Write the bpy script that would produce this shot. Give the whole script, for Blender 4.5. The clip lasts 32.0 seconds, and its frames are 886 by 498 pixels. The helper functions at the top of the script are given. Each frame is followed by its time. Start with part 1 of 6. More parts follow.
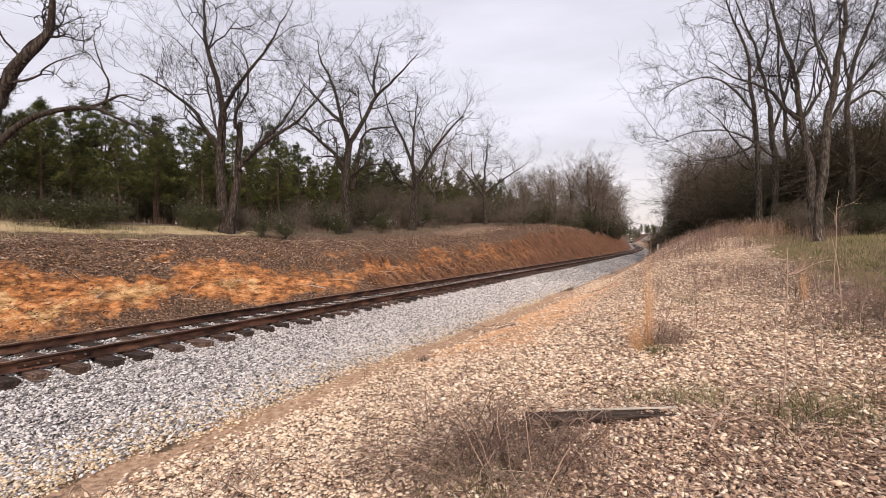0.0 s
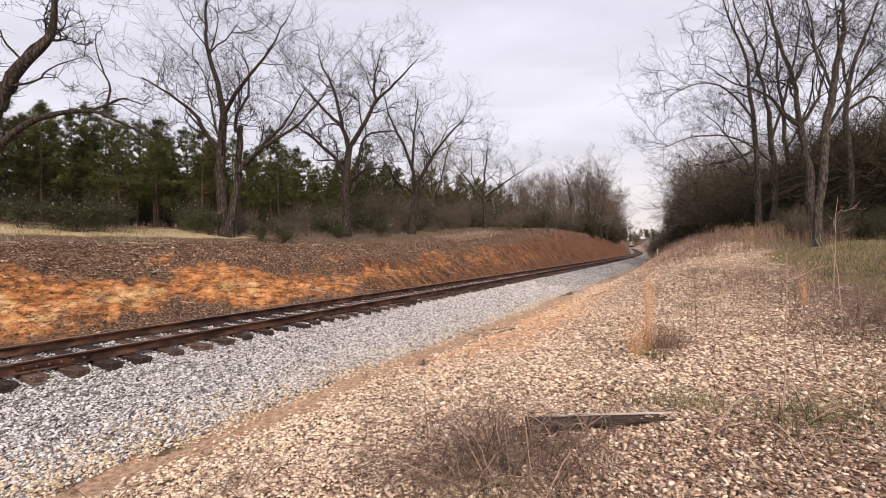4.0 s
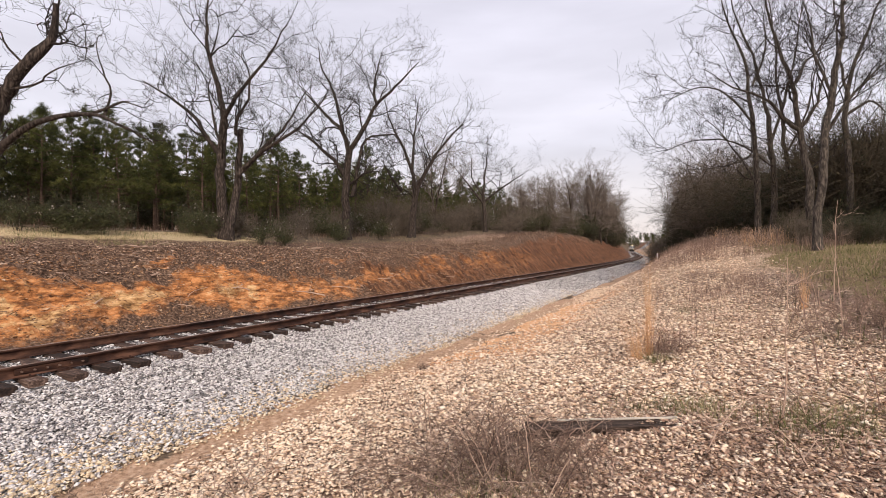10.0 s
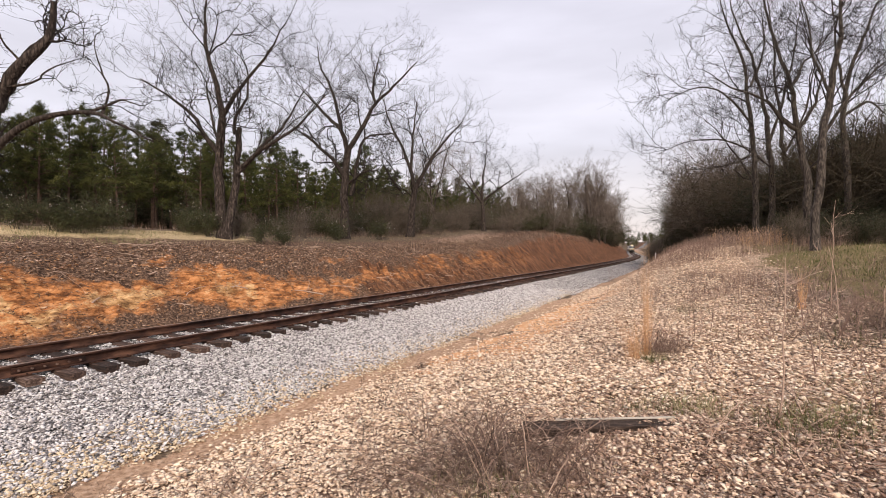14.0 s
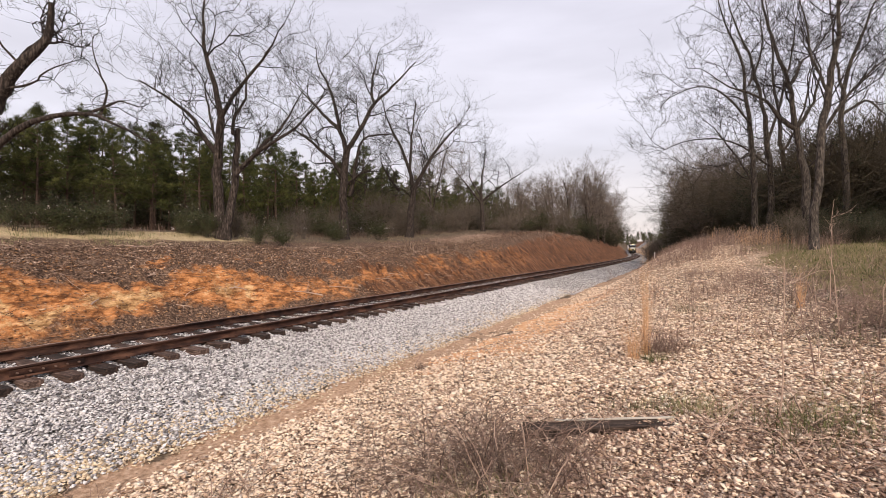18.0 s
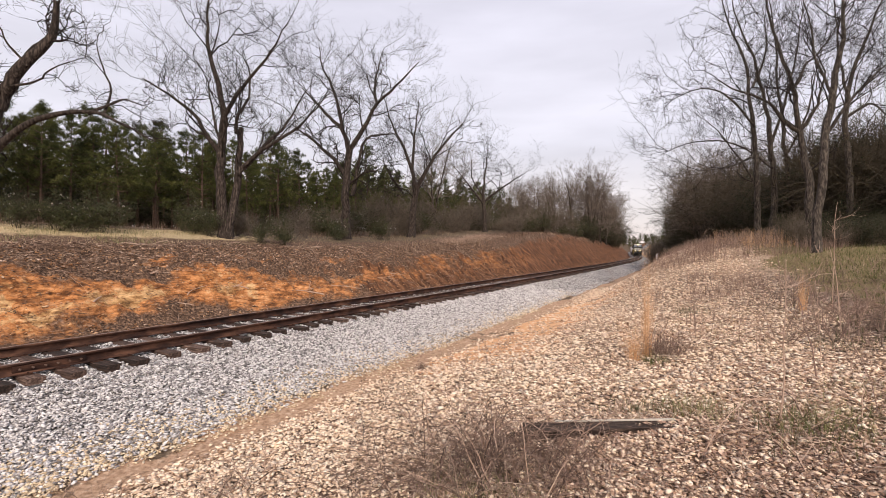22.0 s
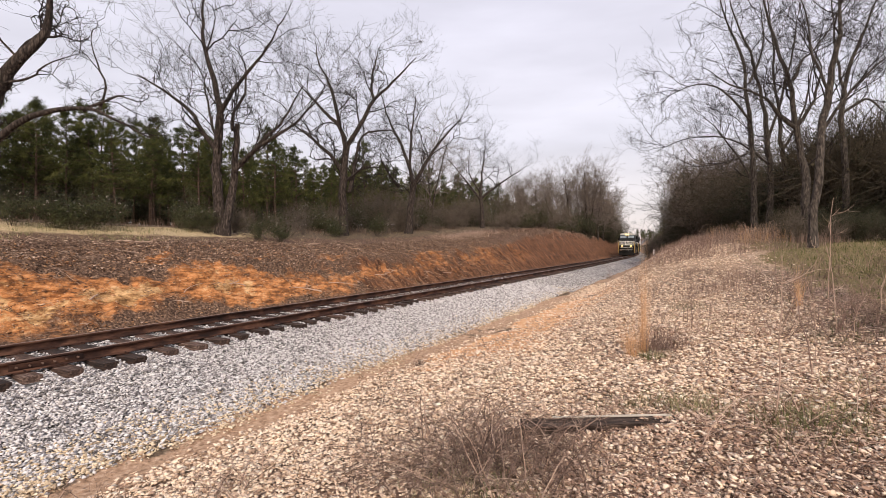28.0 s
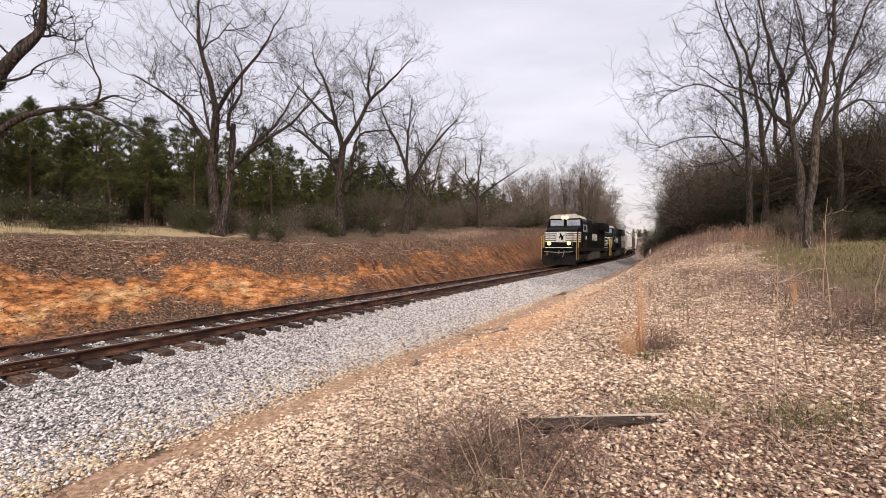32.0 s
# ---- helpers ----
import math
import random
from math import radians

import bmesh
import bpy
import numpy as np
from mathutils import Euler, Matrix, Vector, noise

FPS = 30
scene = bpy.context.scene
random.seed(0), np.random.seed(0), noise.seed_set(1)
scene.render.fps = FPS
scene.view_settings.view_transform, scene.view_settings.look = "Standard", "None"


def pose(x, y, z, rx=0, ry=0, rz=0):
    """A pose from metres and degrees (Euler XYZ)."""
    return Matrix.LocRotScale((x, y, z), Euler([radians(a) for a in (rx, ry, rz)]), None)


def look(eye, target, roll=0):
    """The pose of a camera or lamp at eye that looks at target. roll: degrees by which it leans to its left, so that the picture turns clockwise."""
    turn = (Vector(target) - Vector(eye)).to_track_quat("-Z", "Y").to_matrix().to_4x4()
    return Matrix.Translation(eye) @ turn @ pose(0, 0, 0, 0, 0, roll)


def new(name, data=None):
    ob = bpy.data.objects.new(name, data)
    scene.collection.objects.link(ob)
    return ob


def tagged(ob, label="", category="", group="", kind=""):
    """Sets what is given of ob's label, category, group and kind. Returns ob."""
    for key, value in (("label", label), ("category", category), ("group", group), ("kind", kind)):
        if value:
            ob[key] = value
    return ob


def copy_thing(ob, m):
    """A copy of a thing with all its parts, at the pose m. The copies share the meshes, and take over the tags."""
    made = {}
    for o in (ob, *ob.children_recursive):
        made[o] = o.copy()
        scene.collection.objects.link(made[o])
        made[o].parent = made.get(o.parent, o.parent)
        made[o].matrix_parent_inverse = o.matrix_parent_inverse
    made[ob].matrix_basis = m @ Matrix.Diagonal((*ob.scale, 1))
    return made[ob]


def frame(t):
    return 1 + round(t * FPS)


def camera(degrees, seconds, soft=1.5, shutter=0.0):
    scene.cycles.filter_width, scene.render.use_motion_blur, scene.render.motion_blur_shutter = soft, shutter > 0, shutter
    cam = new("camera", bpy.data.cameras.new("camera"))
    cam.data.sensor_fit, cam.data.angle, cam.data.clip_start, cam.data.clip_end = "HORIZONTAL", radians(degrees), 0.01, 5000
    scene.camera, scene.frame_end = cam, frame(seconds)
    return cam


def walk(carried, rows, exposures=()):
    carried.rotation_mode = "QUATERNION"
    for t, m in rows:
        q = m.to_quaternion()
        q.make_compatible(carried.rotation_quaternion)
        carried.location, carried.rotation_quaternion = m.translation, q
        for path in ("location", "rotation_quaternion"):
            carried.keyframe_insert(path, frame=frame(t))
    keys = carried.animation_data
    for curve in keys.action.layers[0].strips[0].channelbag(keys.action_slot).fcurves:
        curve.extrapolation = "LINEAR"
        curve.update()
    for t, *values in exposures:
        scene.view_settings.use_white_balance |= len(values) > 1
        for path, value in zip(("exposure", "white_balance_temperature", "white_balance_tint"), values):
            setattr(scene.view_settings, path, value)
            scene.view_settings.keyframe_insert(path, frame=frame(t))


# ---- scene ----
cam = camera(88, 32.0, soft=0.6)
PATH = [
    (0, 0.0038, -0.0054, 1.6629, 89.283, 0.183, 29.225),
    (0.5, 0.0060, -0.0073, 1.6662, 89.339, 0.160, 29.207),
    (1, 0.0038, -0.0071, 1.6647, 89.481, 0.154, 29.121),
    (1.5, 0.0037, -0.0064, 1.6640, 89.644, 0.115, 29.035),
    (2, 0.0049, -0.0067, 1.6650, 89.744, 0.088, 29.005),
    (2.5, 0.0077, -0.0104, 1.6647, 89.811, 0.054, 29.017),
    (3, 0.0081, -0.0107, 1.6662, 89.819, 0.035, 29.084),
    (3.5, 0.0067, -0.0112, 1.6658, 89.787, -0.002, 29.166),
    (5.5, -0.0075, -0.0006, 1.6652, 89.707, 0.044, 29.188),
    (6, -0.0045, -0.0034, 1.6660, 89.634, 0.024, 29.192),
    (6.5, -0.0046, -0.0054, 1.6661, 89.583, -0.024, 29.206),
    (7, -0.0070, -0.0023, 1.6638, 89.603, -0.007, 29.257),
    (7.5, -0.0077, -0.0038, 1.6658, 89.673, -0.017, 29.282),
    (8, -0.0036, -0.0046, 1.6686, 89.845, 0.018, 29.339),
    (8.5, -0.0017, -0.0075, 1.6707, 90.033, 0.009, 29.322),
    (9, 0.0013, -0.0081, 1.6708, 90.140, -0.000, 29.300),
    (9.5, 0.0006, -0.0085, 1.6706, 90.196, -0.065, 29.207),
    (10, -0.0024, -0.0049, 1.6706, 90.192, -0.081, 29.152),
    (10.5, -0.0037, -0.0031, 1.6726, 90.139, -0.085, 29.082),
    (11, -0.0088, 0.0017, 1.6739, 90.070, -0.104, 29.037),
    (11.5, -0.0155, 0.0060, 1.6729, 89.981, -0.144, 29.007),
    (12, -0.0174, 0.0035, 1.6699, 89.958, -0.148, 28.928),
    (12.5, -0.0173, 0.0044, 1.6702, 89.929, -0.171, 28.925),
    (13, -0.0119, -0.0001, 1.6713, 89.967, -0.171, 28.929),
    (13.5, -0.0047, -0.0025, 1.6727, 90.057, -0.182, 28.964),
    (14, -0.0022, -0.0032, 1.6730, 90.105, -0.211, 28.972),
    (14.5, -0.0013, -0.0036, 1.6722, 90.130, -0.238, 28.985),
    (16.5, -0.0001, -0.0003, 1.6760, 90.019, -0.107, 28.876),
    (17, 0.0031, -0.0026, 1.6757, 90.033, -0.028, 28.863),
    (17.5, 0.0013, -0.0007, 1.6776, 90.066, 0.017, 28.870),
    (18, -0.0018, 0.0035, 1.6786, 90.122, -0.003, 28.879),
    (18.5, -0.0008, 0.0045, 1.6767, 90.151, -0.038, 28.942),
    (19, -0.0018, 0.0030, 1.6739, 90.171, -0.164, 29.014),
    (19.5, -0.0024, 0.0036, 1.6726, 90.144, -0.258, 29.055),
    (20, -0.0011, 0.0039, 1.6739, 90.093, -0.318, 29.093),
    (20.5, 0.0033, 0.0020, 1.6765, 90.051, -0.362, 29.096),
    (21, 0.0065, 0.0029, 1.6789, 90.056, -0.394, 29.100),
    (21.5, 0.0045, 0.0014, 1.6791, 90.106, -0.395, 29.105),
    (22, 0.0042, -0.0002, 1.6787, 90.145, -0.437, 29.108),
    (22.5, 0.0052, 0.0043, 1.6784, 90.123, -0.418, 29.161),
    (23, 0.0018, 0.0083, 1.6787, 90.045, -0.452, 29.164),
    (23.5, 0.0000, 0.0116, 1.6776, 89.948, -0.457, 29.176),
    (24, -0.0019, 0.0130, 1.6783, 89.841, -0.463, 29.174),
    (24.5, -0.0060, 0.0123, 1.6795, 89.800, -0.444, 29.132),
    (25, -0.0102, 0.0138, 1.6788, 89.798, -0.443, 29.113),
    (25.5, -0.0082, 0.0153, 1.6779, 89.771, -0.391, 29.101),
    (27.5, 0.0039, 0.0048, 1.6815, 89.723, -0.248, 28.858),
    (28, 0.0057, 0.0033, 1.6837, 89.693, -0.263, 28.811),
    (28.5, 0.0085, 0.0027, 1.6833, 89.738, -0.248, 28.776),
    (29, 0.0124, 0.0002, 1.6829, 89.774, -0.219, 28.762),
    (29.5, 0.0113, -0.0040, 1.6833, 89.783, -0.232, 28.700),
    (30, 0.0126, -0.0030, 1.6832, 89.785, -0.219, 28.646),
    (30.5, 0.0124, -0.0006, 1.6826, 89.737, -0.208, 28.573),
    (31, 0.0077, 0.0017, 1.6827, 89.705, -0.199, 28.496),
    (31.5, 0.0034, 0.0014, 1.6833, 89.696, -0.208, 28.415),
    (32, 0.0020, 0.0047, 1.6835, 89.699, -0.189, 28.412),
]
walk(cam, [(t, pose(x, y, z, rx, ry, rz)) for t, x, y, z, rx, ry, rz in PATH])

# ---- sky, sun and exposure ----
SUN_ELEVATION, SUN_AZIMUTH = 36.0, 145.0
scene.view_settings.exposure = 0.0
world = bpy.data.worlds.new("overcast_sky")
scene.world = world
world.use_nodes = True
wn, wl = world.node_tree.nodes, world.node_tree.links
wn.clear()
w_out = wn.new("ShaderNodeOutputWorld")
w_bg = wn.new("ShaderNodeBackground")
w_bg.inputs["Strength"].default_value = 1.0
w_sky = wn.new("ShaderNodeTexSky")
w_sky.sky_type = "NISHITA"
w_sky.sun_disc = False
w_sky.sun_elevation = radians(SUN_ELEVATION)
w_sky.sun_rotation = radians(SUN_AZIMUTH)
w_dim = wn.new("ShaderNodeMix")
w_dim.data_type, w_dim.blend_type = "RGBA", "MULTIPLY"
w_dim.inputs["Factor"].default_value = 1.0
w_dim.inputs["B"].default_value = (0.10, 0.10, 0.10, 1)
w_coord = wn.new("ShaderNodeTexCoord")
w_sep = wn.new("ShaderNodeSeparateXYZ")
w_ramp = wn.new("ShaderNodeValToRGB")
ramp = w_ramp.color_ramp
ramp.elements[0].position, ramp.elements[0].color = 0.0, (0.95, 0.82, 0.78, 1)
ramp.elements[1].position, ramp.elements[1].color = 0.9, (0.73, 0.71, 0.82, 1)
for at, colour in ((0.08, (0.90, 0.83, 0.83, 1)), (0.22, (0.90, 0.875, 0.97, 1)), (0.5, (0.83, 0.81, 0.93, 1))):
    e = ramp.elements.new(at)
    e.color = colour
w_map = wn.new("ShaderNodeMapping")
w_map.inputs["Scale"].default_value = (1.3, 1.3, 6.0)
w_map.inputs["Rotation"].default_value = (0.12, 0.05, 0.0)
w_cloud = wn.new("ShaderNodeTexNoise")
w_cloud.inputs["Scale"].default_value = 1.6
w_cloud.inputs["Detail"].default_value = 5.0
w_cloud.inputs["Roughness"].default_value = 0.5
w_band = wn.new("ShaderNodeMapRange")
w_band.inputs["From Min"].default_value, w_band.inputs["From Max"].default_value = 0.32, 0.68
w_band.inputs["To Min"].default_value, w_band.inputs["To Max"].default_value = 0.88, 1.10
w_shade = wn.new("ShaderNodeVectorMath")
w_shade.operation = "SCALE"
w_mix = wn.new("ShaderNodeMix")
w_mix.data_type = "RGBA"
w_mix.inputs["Factor"].default_value = 0.93
wl.new(w_coord.outputs["Generated"], w_sep.inputs[0])
wl.new(w_coord.outputs["Generated"], w_map.inputs["Vector"])
wl.new(w_map.outputs[0], w_cloud.inputs["Vector"])
wl.new(w_sep.outputs["Z"], w_ramp.inputs["Fac"])
wl.new(w_cloud.outputs["Fac"], w_band.inputs["Value"])
wl.new(w_ramp.outputs["Color"], w_shade.inputs[0])
wl.new(w_band.outputs["Result"], w_shade.inputs["Scale"])
wl.new(w_sky.outputs["Color"], w_dim.inputs["A"])
wl.new(w_dim.outputs["Result"], w_mix.inputs["A"])
wl.new(w_shade.outputs[0], w_mix.inputs["B"])
wl.new(w_mix.outputs["Result"], w_bg.inputs["Color"])
wl.new(w_bg.outputs[0], w_out.inputs["Surface"])

sun = new("sun", bpy.data.lights.new("sun", "SUN"))
sun.data.energy, sun.data.angle, sun.data.color = 3.2, radians(16), (1.0, 0.86, 0.73)
_az, _el = radians(SUN_AZIMUTH), radians(SUN_ELEVATION)
sun.matrix_world = look((math.sin(_az) * math.cos(_el) * 50, math.cos(_az) * math.cos(_el) * 50, math.sin(_el) * 50), (0, 0, 0))


# ---- materials ----
def surface(name, colours, scale, rough=0.9, bump=0.0, bump_scale=60.0, metal=0.0, spread=(0.35, 0.65), random=None, stretch=None, spec=0.3, mix=0.72):
    """A grainy surface: colours from dark to light by noise at two scales, with fine relief. random: island or object."""
    m = bpy.data.materials.new(name)
    m.use_nodes = True
    n, l = m.node_tree.nodes, m.node_tree.links
    b = n["Principled BSDF"]
    b.inputs["Roughness"].default_value, b.inputs["Metallic"].default_value = rough, metal
    b.inputs["Specular IOR Level"].default_value = spec
    c = n.new("ShaderNodeTexCoord")
    vec = c.outputs["Object"]
    if stretch:
        mp = n.new("ShaderNodeMapping")
        mp.inputs["Scale"].default_value = stretch
        l.new(vec, mp.inputs["Vector"])
        vec = mp.outputs[0]
    big = n.new("ShaderNodeTexNoise")
    big.inputs["Scale"].default_value, big.inputs["Detail"].default_value, big.inputs["Roughness"].default_value = scale, 8.0, 0.62
    l.new(vec, big.inputs["Vector"])
    fac = big.outputs["Fac"]
    mr = n.new("ShaderNodeMapRange")
    mr.inputs["From Min"].default_value, mr.inputs["From Max"].default_value = spread
    l.new(fac, mr.inputs["Value"])
    fac = mr.outputs["Result"]
    if random:
        if random == "island":
            src = n.new("ShaderNodeNewGeometry").outputs["Random Per Island"]
        else:
            src = n.new("ShaderNodeObjectInfo").outputs["Random"]
        mx = n.new("ShaderNodeMix")
        mx.inputs["Factor"].default_value = mix
        l.new(fac, mx.inputs["A"])
        l.new(src, mx.inputs["B"])
        fac = mx.outputs["Result"]
    r = n.new("ShaderNodeValToRGB")
    els = r.color_ramp.elements
    els[0].color, els[1].color = (*colours[0], 1), (*colours[-1], 1)
    for i, col in enumerate(colours[1:-1], 1):
        els.new(i / (len(colours) - 1)).color = (*col, 1)
    l.new(fac, r.inputs["Fac"])
    l.new(r.outputs["Color"], b.inputs["Base Color"])
    if bump:
        fine = n.new("ShaderNodeTexNoise")
        fine.inputs["Scale"].default_value, fine.inputs["Detail"].default_value = bump_scale, 6.0
        l.new(vec, fine.inputs["Vector"])
        bp = n.new("ShaderNodeBump")
        bp.inputs["Strength"].default_value, bp.inputs["Distance"].default_value = bump, 0.02
        l.new(fine.outputs["Fac"], bp.inputs["Height"])
        l.new(bp.outputs["Normal"], b.inputs["Normal"])
    return m


def glowing(name, colour, strength):
    m = bpy.data.materials.new(name)
    m.use_nodes = True
    b = m.node_tree.nodes["Principled BSDF"]
    b.inputs["Base Color"].default_value = (0.25, 0.2, 0.1, 1)
    b.inputs["Emission Color"].default_value, b.inputs["Emission Strength"].default_value = (*colour, 1), strength
    return m


M_BALLAST = surface("grey_ballast_stone", [(0.045, 0.041, 0.041), (0.25, 0.23, 0.225), (0.62, 0.58, 0.565), (0.80, 0.765, 0.745), (0.92, 0.89, 0.87)], 9.0, 0.85, 0.3, 90, random="island")
M_GRAVEL = surface("tan_gravel_stone", [(0.13, 0.079, 0.055), (0.50, 0.345, 0.24), (0.88, 0.675, 0.495), (0.95, 0.78, 0.60), (0.97, 0.87, 0.71)], 9.0, 0.9, 0.3, 90, random="island")
M_RAIL = surface("rusty_rail_steel", [(0.012, 0.006, 0.005), (0.050, 0.022, 0.014), (0.14, 0.068, 0.042)], 5.0, 0.75, 0.3, 70, 0.15, stretch=(1, 0.35, 1))
M_RAILTOP = surface("worn_rail_head", [(0.16, 0.095, 0.07), (0.34, 0.24, 0.19)], 4.0, 0.40, 0.1, 60, 0.5)
M_TIE = surface("creosoted_timber", [(0.009, 0.007, 0.006), (0.036, 0.023, 0.018), (0.095, 0.058, 0.043), (0.27, 0.185, 0.145)], 3.0, 0.9, 0.35, 14, random="object", stretch=(1.2, 14, 14), mix=0.45)
M_OLDWOOD = surface("weathered_timber", [(0.020, 0.013, 0.010), (0.055, 0.036, 0.027), (0.15, 0.105, 0.082)], 4.0, 0.95, 0.8, 30, stretch=(1, 12, 12))
M_BARK = surface("grey_bark", [(0.012, 0.009, 0.008), (0.042, 0.031, 0.025), (0.115, 0.088, 0.072)], 4.5, 0.95, 0.6, 25, stretch=(3, 3, 0.8))
M_CHIP = surface("bark_debris", [(0.028, 0.017, 0.012), (0.11, 0.066, 0.045), (0.27, 0.175, 0.12), (0.66, 0.51, 0.40)], 2.0, 0.95, random="island")
M_TWIG = surface("twig_bark", [(0.016, 0.012, 0.010), (0.042, 0.031, 0.026)], 2.0, 0.95)
M_CANE = surface("reddish_cane", [(0.075, 0.045, 0.035), (0.24, 0.155, 0.12), (0.52, 0.385, 0.30)], 1.0, 0.9, random="island")
M_THICKTWIG = surface("pale_thicket_twig", [(0.085, 0.066, 0.050), (0.23, 0.182, 0.140)], 1.0, 0.95)
# dead cane darkened so that a bramble's inner shade is in its colour
M_TANGLE = surface("dark_dead_cane", [(0.045, 0.029, 0.022), (0.155, 0.102, 0.078), (0.42, 0.305, 0.235)], 1.0, 0.9, random="island")
M_TWIGPALE = surface("pale_twig_bark", [(0.090, 0.070, 0.056), (0.25, 0.198, 0.160)], 1.0, 0.95)
M_DARKLEAF = surface("dark_evergreen_leaf", [(0.010, 0.013, 0.006), (0.030, 0.035, 0.014), (0.085, 0.088, 0.038)], 0.6, 0.7, random="island")
M_STAIN = surface("clay_stained_stone", [(0.20, 0.145, 0.095), (0.55, 0.42, 0.28), (0.82, 0.665, 0.47), (0.90, 0.785, 0.61)], 2.0, 0.9, 0.4, 60, random="island")
M_BRUSHTWIG = surface("brush_twig", [(0.038, 0.030, 0.020), (0.125, 0.098, 0.066)], 1.0, 0.95)
M_CLOD = surface("clay_clod", [(0.10, 0.052, 0.028), (0.30, 0.15, 0.070), (0.52, 0.30, 0.155), (0.66, 0.48, 0.33)], 2.0, 0.95, random="island")
M_BARKD = surface("dark_bark", [(0.020, 0.016, 0.013), (0.062, 0.050, 0.041), (0.14, 0.115, 0.094)], 5.0, 0.95, 0.5, 25, stretch=(3, 3, 0.8))
M_PINE = surface("pine_needles", [(0.012, 0.017, 0.005), (0.056, 0.064, 0.014), (0.165, 0.162, 0.045)], 0.9, 0.75, random="island", mix=0.22)
M_PINETRUNK = surface("pine_bark", [(0.05, 0.03, 0.022), (0.13, 0.085, 0.062)], 6.0, 0.95)
M_LEAF = surface("evergreen_leaf", [(0.014, 0.019, 0.007), (0.046, 0.054, 0.018), (0.13, 0.13, 0.052)], 0.6, 0.6, random="island")
M_BRUSH = surface("brown_brush", [(0.032, 0.026, 0.014), (0.085, 0.068, 0.037), (0.17, 0.138, 0.08)], 0.8, 0.9, random="island")
M_DRY = surface("dry_grass", [(0.30, 0.21, 0.11), (0.55, 0.42, 0.25), (0.72, 0.60, 0.41)], 1.0, 0.85, random="island")
M_REDGRASS = surface("broomsedge", [(0.42, 0.22, 0.10), (0.70, 0.41, 0.21), (0.84, 0.59, 0.37)], 1.0, 0.85, random="island")
M_GREEN = surface("green_grass", [(0.09, 0.09, 0.035), (0.21, 0.20, 0.085), (0.42, 0.37, 0.20)], 1.0, 0.8, random="island")
M_TURF = surface("dull_green_turf", [(0.040, 0.046, 0.014), (0.10, 0.105, 0.034), (0.20, 0.185, 0.08)], 1.0, 0.85, random="island")
M_DEADLEAF = surface("dead_leaf", [(0.12, 0.068, 0.045), (0.44, 0.285, 0.20), (0.76, 0.60, 0.47)], 1.0, 0.8, random="island")
M_STALK = surface("dead_stalk", [(0.20, 0.125, 0.09), (0.46, 0.32, 0.24), (0.72, 0.56, 0.43)], 1.0, 0.9, random="island")
M_FLOWER = surface("pale_seed_head", [(0.35, 0.30, 0.24), (0.62, 0.57, 0.50)], 3.0, 0.9, random="island")

M_BLACK = surface("black_enamel", [(0.003, 0.003, 0.003), (0.008, 0.0075, 0.0075)], 1.5, 0.5, 0.05, 40, spec=0.12)
M_GRIME = surface("grimy_underframe", [(0.004, 0.0035, 0.003), (0.016, 0.013, 0.011)], 2.0, 0.8, 0.3, 30)
M_DUSTY = surface("dusty_tank_paint", [(0.04, 0.032, 0.026), (0.12, 0.098, 0.08)], 1.2, 0.85, 0.2, 30)
M_HOSE = surface("grey_hose_fitting", [(0.18, 0.17, 0.16), (0.42, 0.40, 0.38)], 6.0, 0.6)
M_WHITE = surface("white_enamel", [(0.62, 0.60, 0.55), (0.78, 0.77, 0.73)], 2.0, 0.5, 0.05, 40)
# a black roof's bright sky reflection, put in as a pale base colour
M_ROOFGLARE = surface("pale_roof_paint", [(0.50, 0.47, 0.40), (0.66, 0.62, 0.54)], 2.0, 0.5)
M_YELLOW = surface("yellow_enamel", [(0.50, 0.32, 0.08), (0.64, 0.45, 0.13)], 3.0, 0.5)
M_CAR = surface("pale_grey_hopper_paint", [(0.50, 0.47, 0.45), (0.70, 0.68, 0.67), (0.78, 0.77, 0.76)], 0.6, 0.65, 0.1, 20, stretch=(1, 1, 0.3))
M_DARKCAR = surface("brown_boxcar_paint", [(0.07, 0.045, 0.036), (0.13, 0.08, 0.06)], 0.6, 0.7)
M_LAMP = glowing("lit_headlight", (1.0, 0.72, 0.27), 3.6)
M_DITCH = glowing("lit_ditch_light", (1.0, 0.62, 0.17), 3.2)
# glass whose sky reflection is painted in as pale blue
M_GLASS = surface("cab_glass", [(0.25, 0.30, 0.36), (0.42, 0.47, 0.55)], 1.0, 0.08, spec=0.8)


# ---- mesh helpers ----
def hash_grid(ix, iy, seed):
    h = (ix * 374761393 + iy * 668265263 + seed * 974634777) & 0xFFFFFFFF
    h = ((h ^ (h >> 13)) * 1274126177) & 0xFFFFFFFF
    return ((h ^ (h >> 16)) & 0xFFFF) / 65535.0


def value_noise(x, y, seed=0):
    x, y = np.asarray(x, float), np.asarray(y, float)
    ix, iy = np.floor(x).astype(np.int64), np.floor(y).astype(np.int64)
    fx, fy = x - ix, y - iy
    fx, fy = fx * fx * (3 - 2 * fx), fy * fy * (3 - 2 * fy)
    a, b = hash_grid(ix, iy, seed), hash_grid(ix + 1, iy, seed)
    c, d = hash_grid(ix, iy + 1, seed), hash_grid(ix + 1, iy + 1, seed)
    return (a * (1 - fx) + b * fx) * (1 - fy) + (c * (1 - fx) + d * fx) * fy


def fbm(x, y, octaves=4, seed=0):
    total, amp, norm = 0.0, 1.0, 0.0
    for k in range(octaves):
        total = total + amp * value_noise(np.asarray(x) * 2**k, np.asarray(y) * 2**k, seed + 17 * k)
        norm += amp
        amp *= 0.5
    return total / norm


